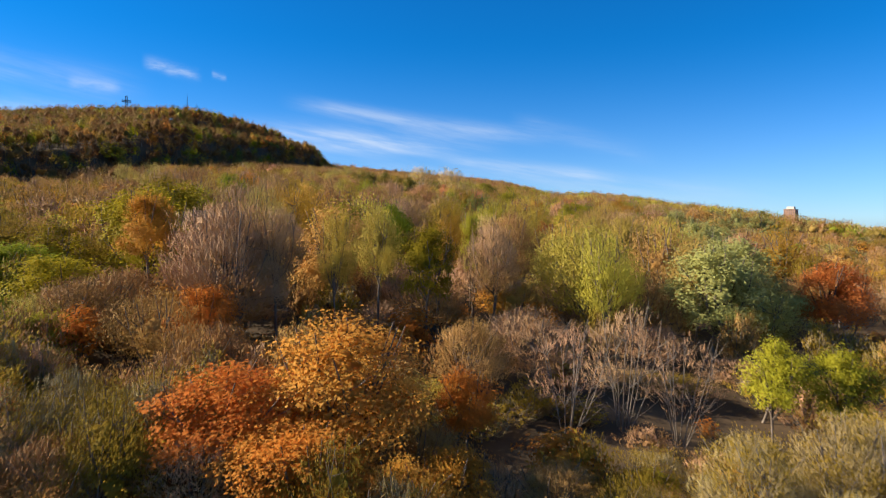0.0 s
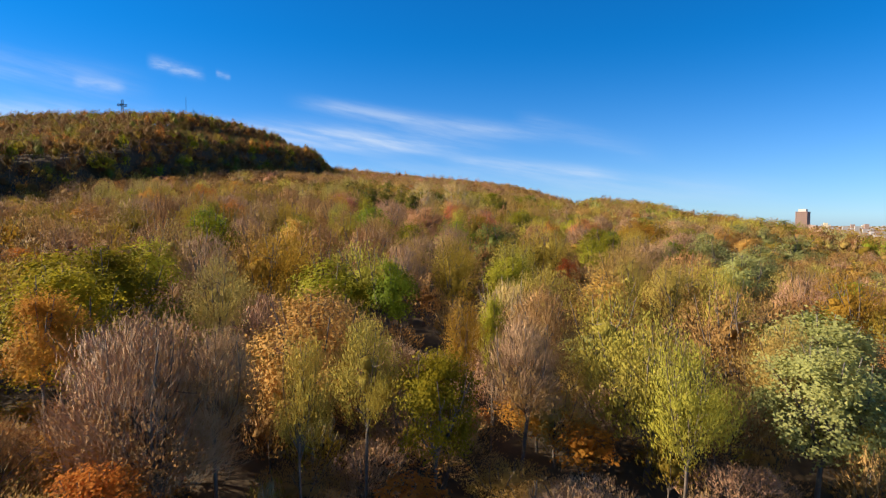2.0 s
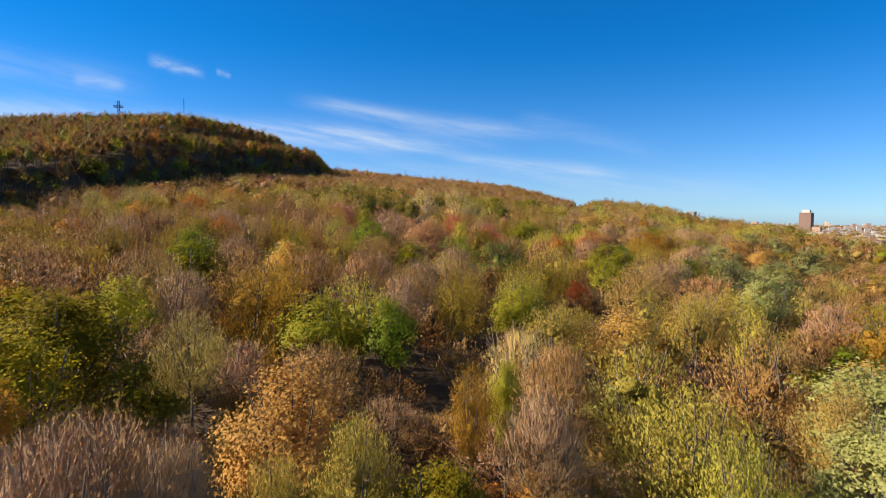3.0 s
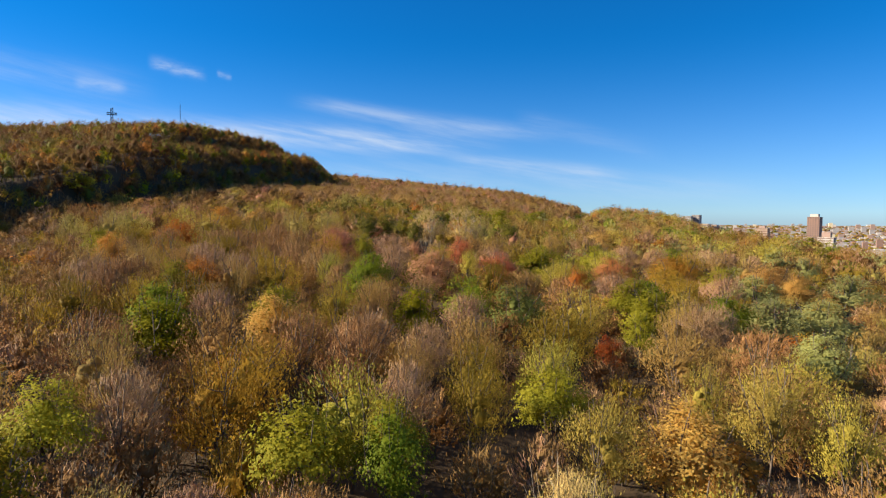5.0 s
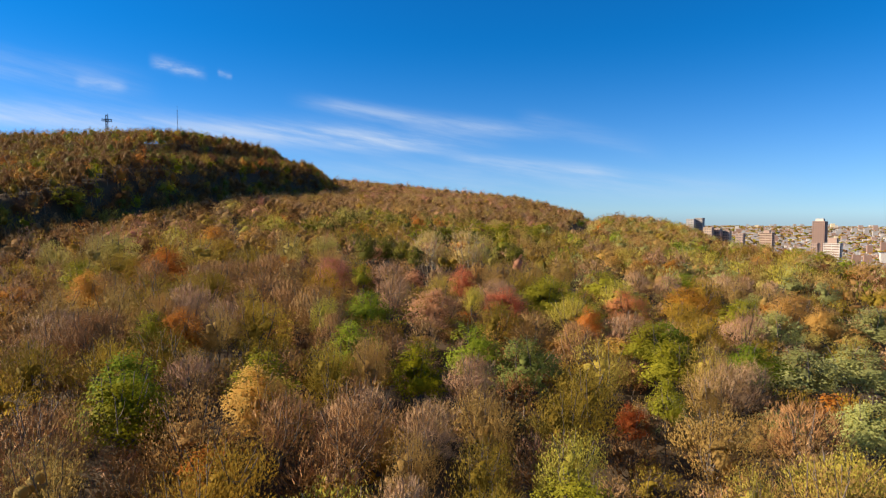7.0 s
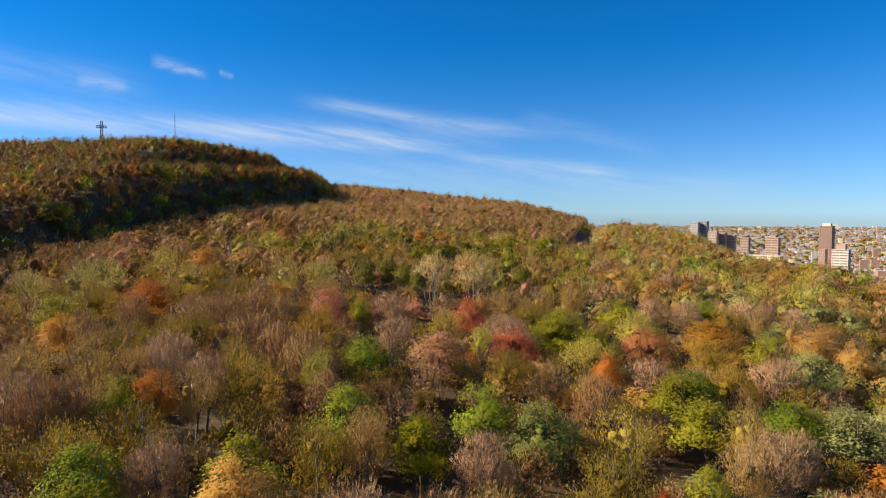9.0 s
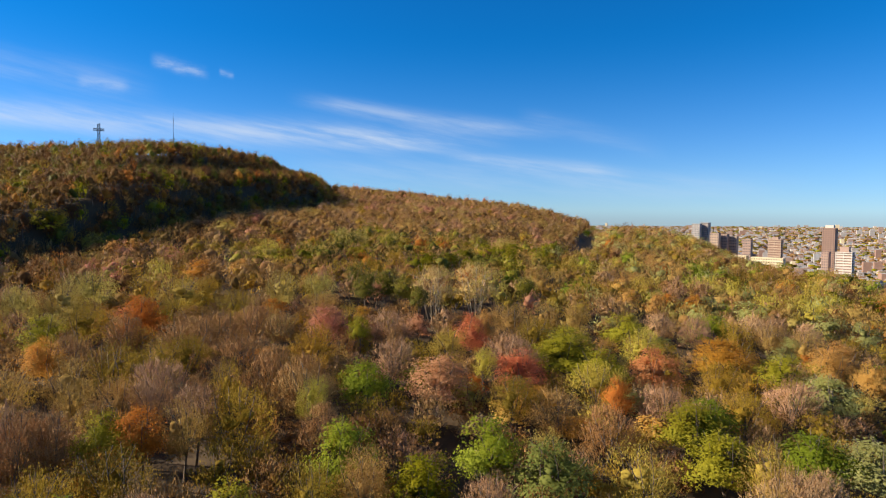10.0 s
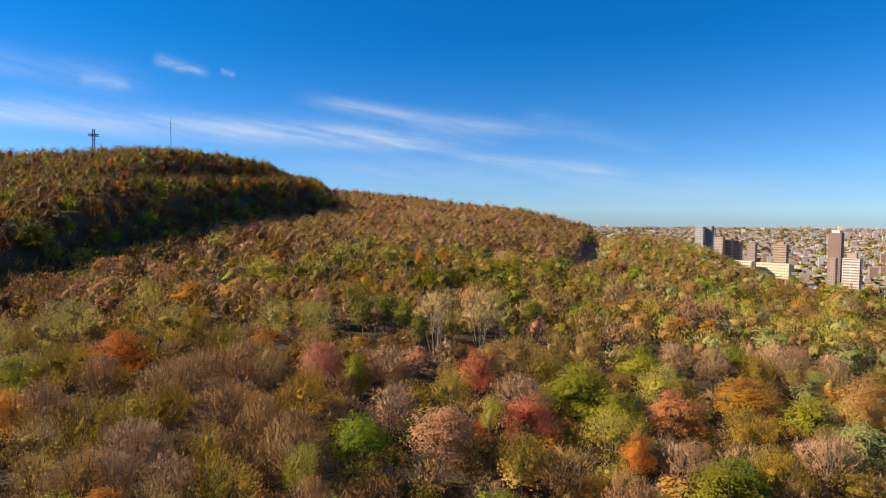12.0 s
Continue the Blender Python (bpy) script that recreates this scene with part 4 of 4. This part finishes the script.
TAN_BRICK = surface("tan_brick", (0.42, 0.31, 0.23), (0.37, 0.27, 0.20), 0.15, bump=0.0)
tower(706, 1196, 66, 20, 24, 25, BRICK, "windows", "tall brown brick apartment tower with a white roof house", -44, 5, (13, 12, 5, WHITE))
tower(606, 1003, 31, 22, 17, 14, WHITE, "bands", "white apartment block with balcony bands", -46, 6, (12, 10, 8, BRICK_PINK), BRICK_PINK)
tower(595, 1030, 30, 9, 15, 13, BRICK_PINK, "windows", "pinkish brick stair wing beside the balcony block", -46, 3)
tower(622, 1222, 44, 22, 17, 15, TAN_BRICK, "bands", "tan apartment block with horizontal balcony bands", -44, 5, (10, 9, 4, BRICK_PINK), BRICK)
tower(636, 1606, 72, 19, 17, 18, GREY, "windows", "grey concrete apartment tower above the trees", -42, 5)
tower(660, 1612, 75, 19, 18, 18, DARK, "windows", "dark concrete apartment tower above the trees", -42, 5)
tower(594, 1410, 52, 18, 16, 13, TAN_BRICK, "windows", "tan brick apartment block with flat roof", -42, 5)
tower(617, 1420, 50, 18, 16, 12, BRICK_PINK, "windows", "pinkish brick apartment block with flat roof", -42, 5)
tower(640, 1425, 45, 18, 16, 11, TAN_BRICK, "windows", "tan brick apartment block with flat roof", -42, 5)
tower(652, 1385, 40, 16, 16, 11, BRICK_PINK, "windows", "pinkish brick apartment block with flat roof", -42, 5)
tower(496, 1128, 19, 50, 14, 10, CREAM, "windows", "long cream stone building at the edge of the wood", -46, 13)
tower(549, 1112, 16, 50, 14, 9, CREAM, "windows", "long cream stone building beside the pale block", -46, 13)


def hill_cross():
    """A tall lattice cross of steel."""
    x, y = -351.0, 719.0
    base = float(ground_height(x, y)) - 0.5
    thing = new("hilltop_cross")
    thing.matrix_world = pose(x, y, base, 0, 0, 22)
    tagged(thing, "tall grey steel lattice cross on the hilltop", "cross")
    top = 168.0 - base
    arm = top - 6.0
    leg = None
    for sx in (-1, 1):
        for sy in (-1, 1):
            if leg is None:
                leg = one_box("mast_leg", (0.55, 0.55, top), STEEL, thing, (sx * 0.95, sy * 0.95, 0))
            else:
                again(leg, sx * 0.95, sy * 0.95, 0)
    chord = None
    for sy in (-1, 1):
        for z in (arm - 0.95, arm + 0.95):
            if chord is None:
                chord = one_box("arm_chord", (9.6, 0.5, 0.5), STEEL, thing, (0, sy * 0.95, z))
            else:
                again(chord, 0, sy * 0.95, z)
    ring = None
    for k in range(int(top / 2.4)):
        z = 1.0 + k * 2.4
        for sy in (-1, 1):
            bm = bmesh.new()
            v = [bm.verts.new(c) for c in ((-0.95, -0.12, 0), (-0.65, -0.12, 0), (0.95, -0.12, 2.4), (0.65, -0.12, 2.4))]
            bm.faces.new(v)
            bmesh.ops.solidify(bm, geom=bm.faces[:], thickness=0.25)
            brace = part("brace", bm, STEEL, thing)
            brace.location = (0, sy * 0.95, z)
            brace.rotation_euler = (0, 0, math.pi * (k % 2))
    for sx in (-1, 1):
        for k in range(3):
            one_box("arm_strut", (0.25, 2.0, 2.0), STEEL, thing, (sx * (1.8 + 1.4 * k), 0, arm - 0.95))


hill_cross()


def radio_mast(x, y, top, wide):
    base = float(ground_height(x, y)) - 0.5
    thing = new("radio_mast")
    thing.matrix_world = pose(x, y, base)
    tagged(thing, "slender grey steel radio mast behind the hilltop wood", "mast")
    h = top - base
    for k in range(3):
        a = k * 2.094
        one_box("mast_leg", (wide * 0.4, wide * 0.4, h), STEEL, thing, (math.cos(a) * wide, math.sin(a) * wide, 0))
    for k in range(int(h / 4)):
        one_box("brace", (wide * 2.0, wide * 2.0, wide * 0.25), STEEL, thing, (0, 0, 2 + 4 * k))
    one_box("aerial", (wide * 0.3, wide * 0.3, 5), STEEL, thing, (0, 0, h))


radio_mast(-356, 905, 207, 0.38)
radio_mast(-400, 860, 169, 0.35)


def city():
    """Low houses in rows out to the horizon, with street trees between them."""
    r = np.random.default_rng(21)
    mats = [GREY, WHITE, BRICK, BRICK_PINK, CREAM, ROOFING, DARK]
    vs, qs, idx, base = [], [], [], 0
    corner = np.array([[-1, -1, 0], [1, -1, 0], [1, 1, 0], [-1, 1, 0], [-1, -1, 1], [1, -1, 1], [1, 1, 1], [-1, 1, 1]], float)
    sides = np.array([[0, 1, 5, 4], [1, 2, 6, 5], [2, 3, 7, 6], [3, 0, 4, 7]])
    roof = np.array([[4, 5, 6, 7]])
    turn = radians(-24)
    c, s = math.cos(turn), math.sin(turn)

    def add(x, y, z, w, d, h, wall, top):
        nonlocal base
        v = corner * np.array([w / 2, d / 2, h])
        v = np.stack([v[:, 0] * c - v[:, 1] * s + x, v[:, 0] * s + v[:, 1] * c + y, v[:, 2] + z], 1)
        vs.append(v)
        qs.append(np.concatenate([sides, roof]) + base)
        idx.extend([wall] * 4 + [top])
        base += 8

    trees = []
    for _ in range(8000):
        dist = 900 + 3950 * r.random() ** 1.35
        slant = r.uniform(0.10, 0.86)
        x, y = dist * slant, 104 + dist
        gx, gy = x * c + y * s, -x * s + y * c
        gx = round(gx / 62) * 62 + r.choice([-17, 17])
        gy = round(gy / 16) * 16
        x, y = gx * c - gy * s, gx * s + gy * c
        if float(canopy(x, y)) - TREE > float(city_level(x, y)) - 6:
            continue
        z = float(city_level(x, y)) - 2
        grow = 1 + dist / 4000
        if r.random() < 0.52:
            trees.append((("olive", "brown", "mauve", "olive", "dark_green")[int(r.integers(5))], x + r.uniform(-20, 20), y, r.uniform(5, 9) * grow,
                          r.uniform(9, 14), -1, r.uniform(0, 6), int(r.integers(VARIANTS))))
            continue
        tall = r.uniform(6, 10)
        if r.random() < 0.03:
            tall = r.uniform(14, 34)
        w, d = r.uniform(7, 14) * grow, r.uniform(7, 10) * grow
        if r.random() < 0.04:
            w, d = w * 2.6, d * 2.2
        wall = int(r.choice(7, p=[0.28, 0.12, 0.20, 0.20, 0.02, 0.11, 0.07]))
        top = int(r.choice([5, 0, 1, 6], p=[0.46, 0.30, 0.06, 0.18]))
        add(x, y, z, w, d, tall + 2, wall, top)
        if r.random() < 0.3:
            add(x + 2, y + 1, z + tall + 2, w * 0.25, d * 0.3, 2.5, 0, 0)
    me = shape_mesh("city_houses", np.concatenate(vs), np.concatenate(qs), mats, idx)
    tagged(new("city_houses", me), "pale and brick low houses of the far city", "houses", kind="stuff")
    join_woods("street_trees", trees, "olive and brown street trees among the houses")


city()
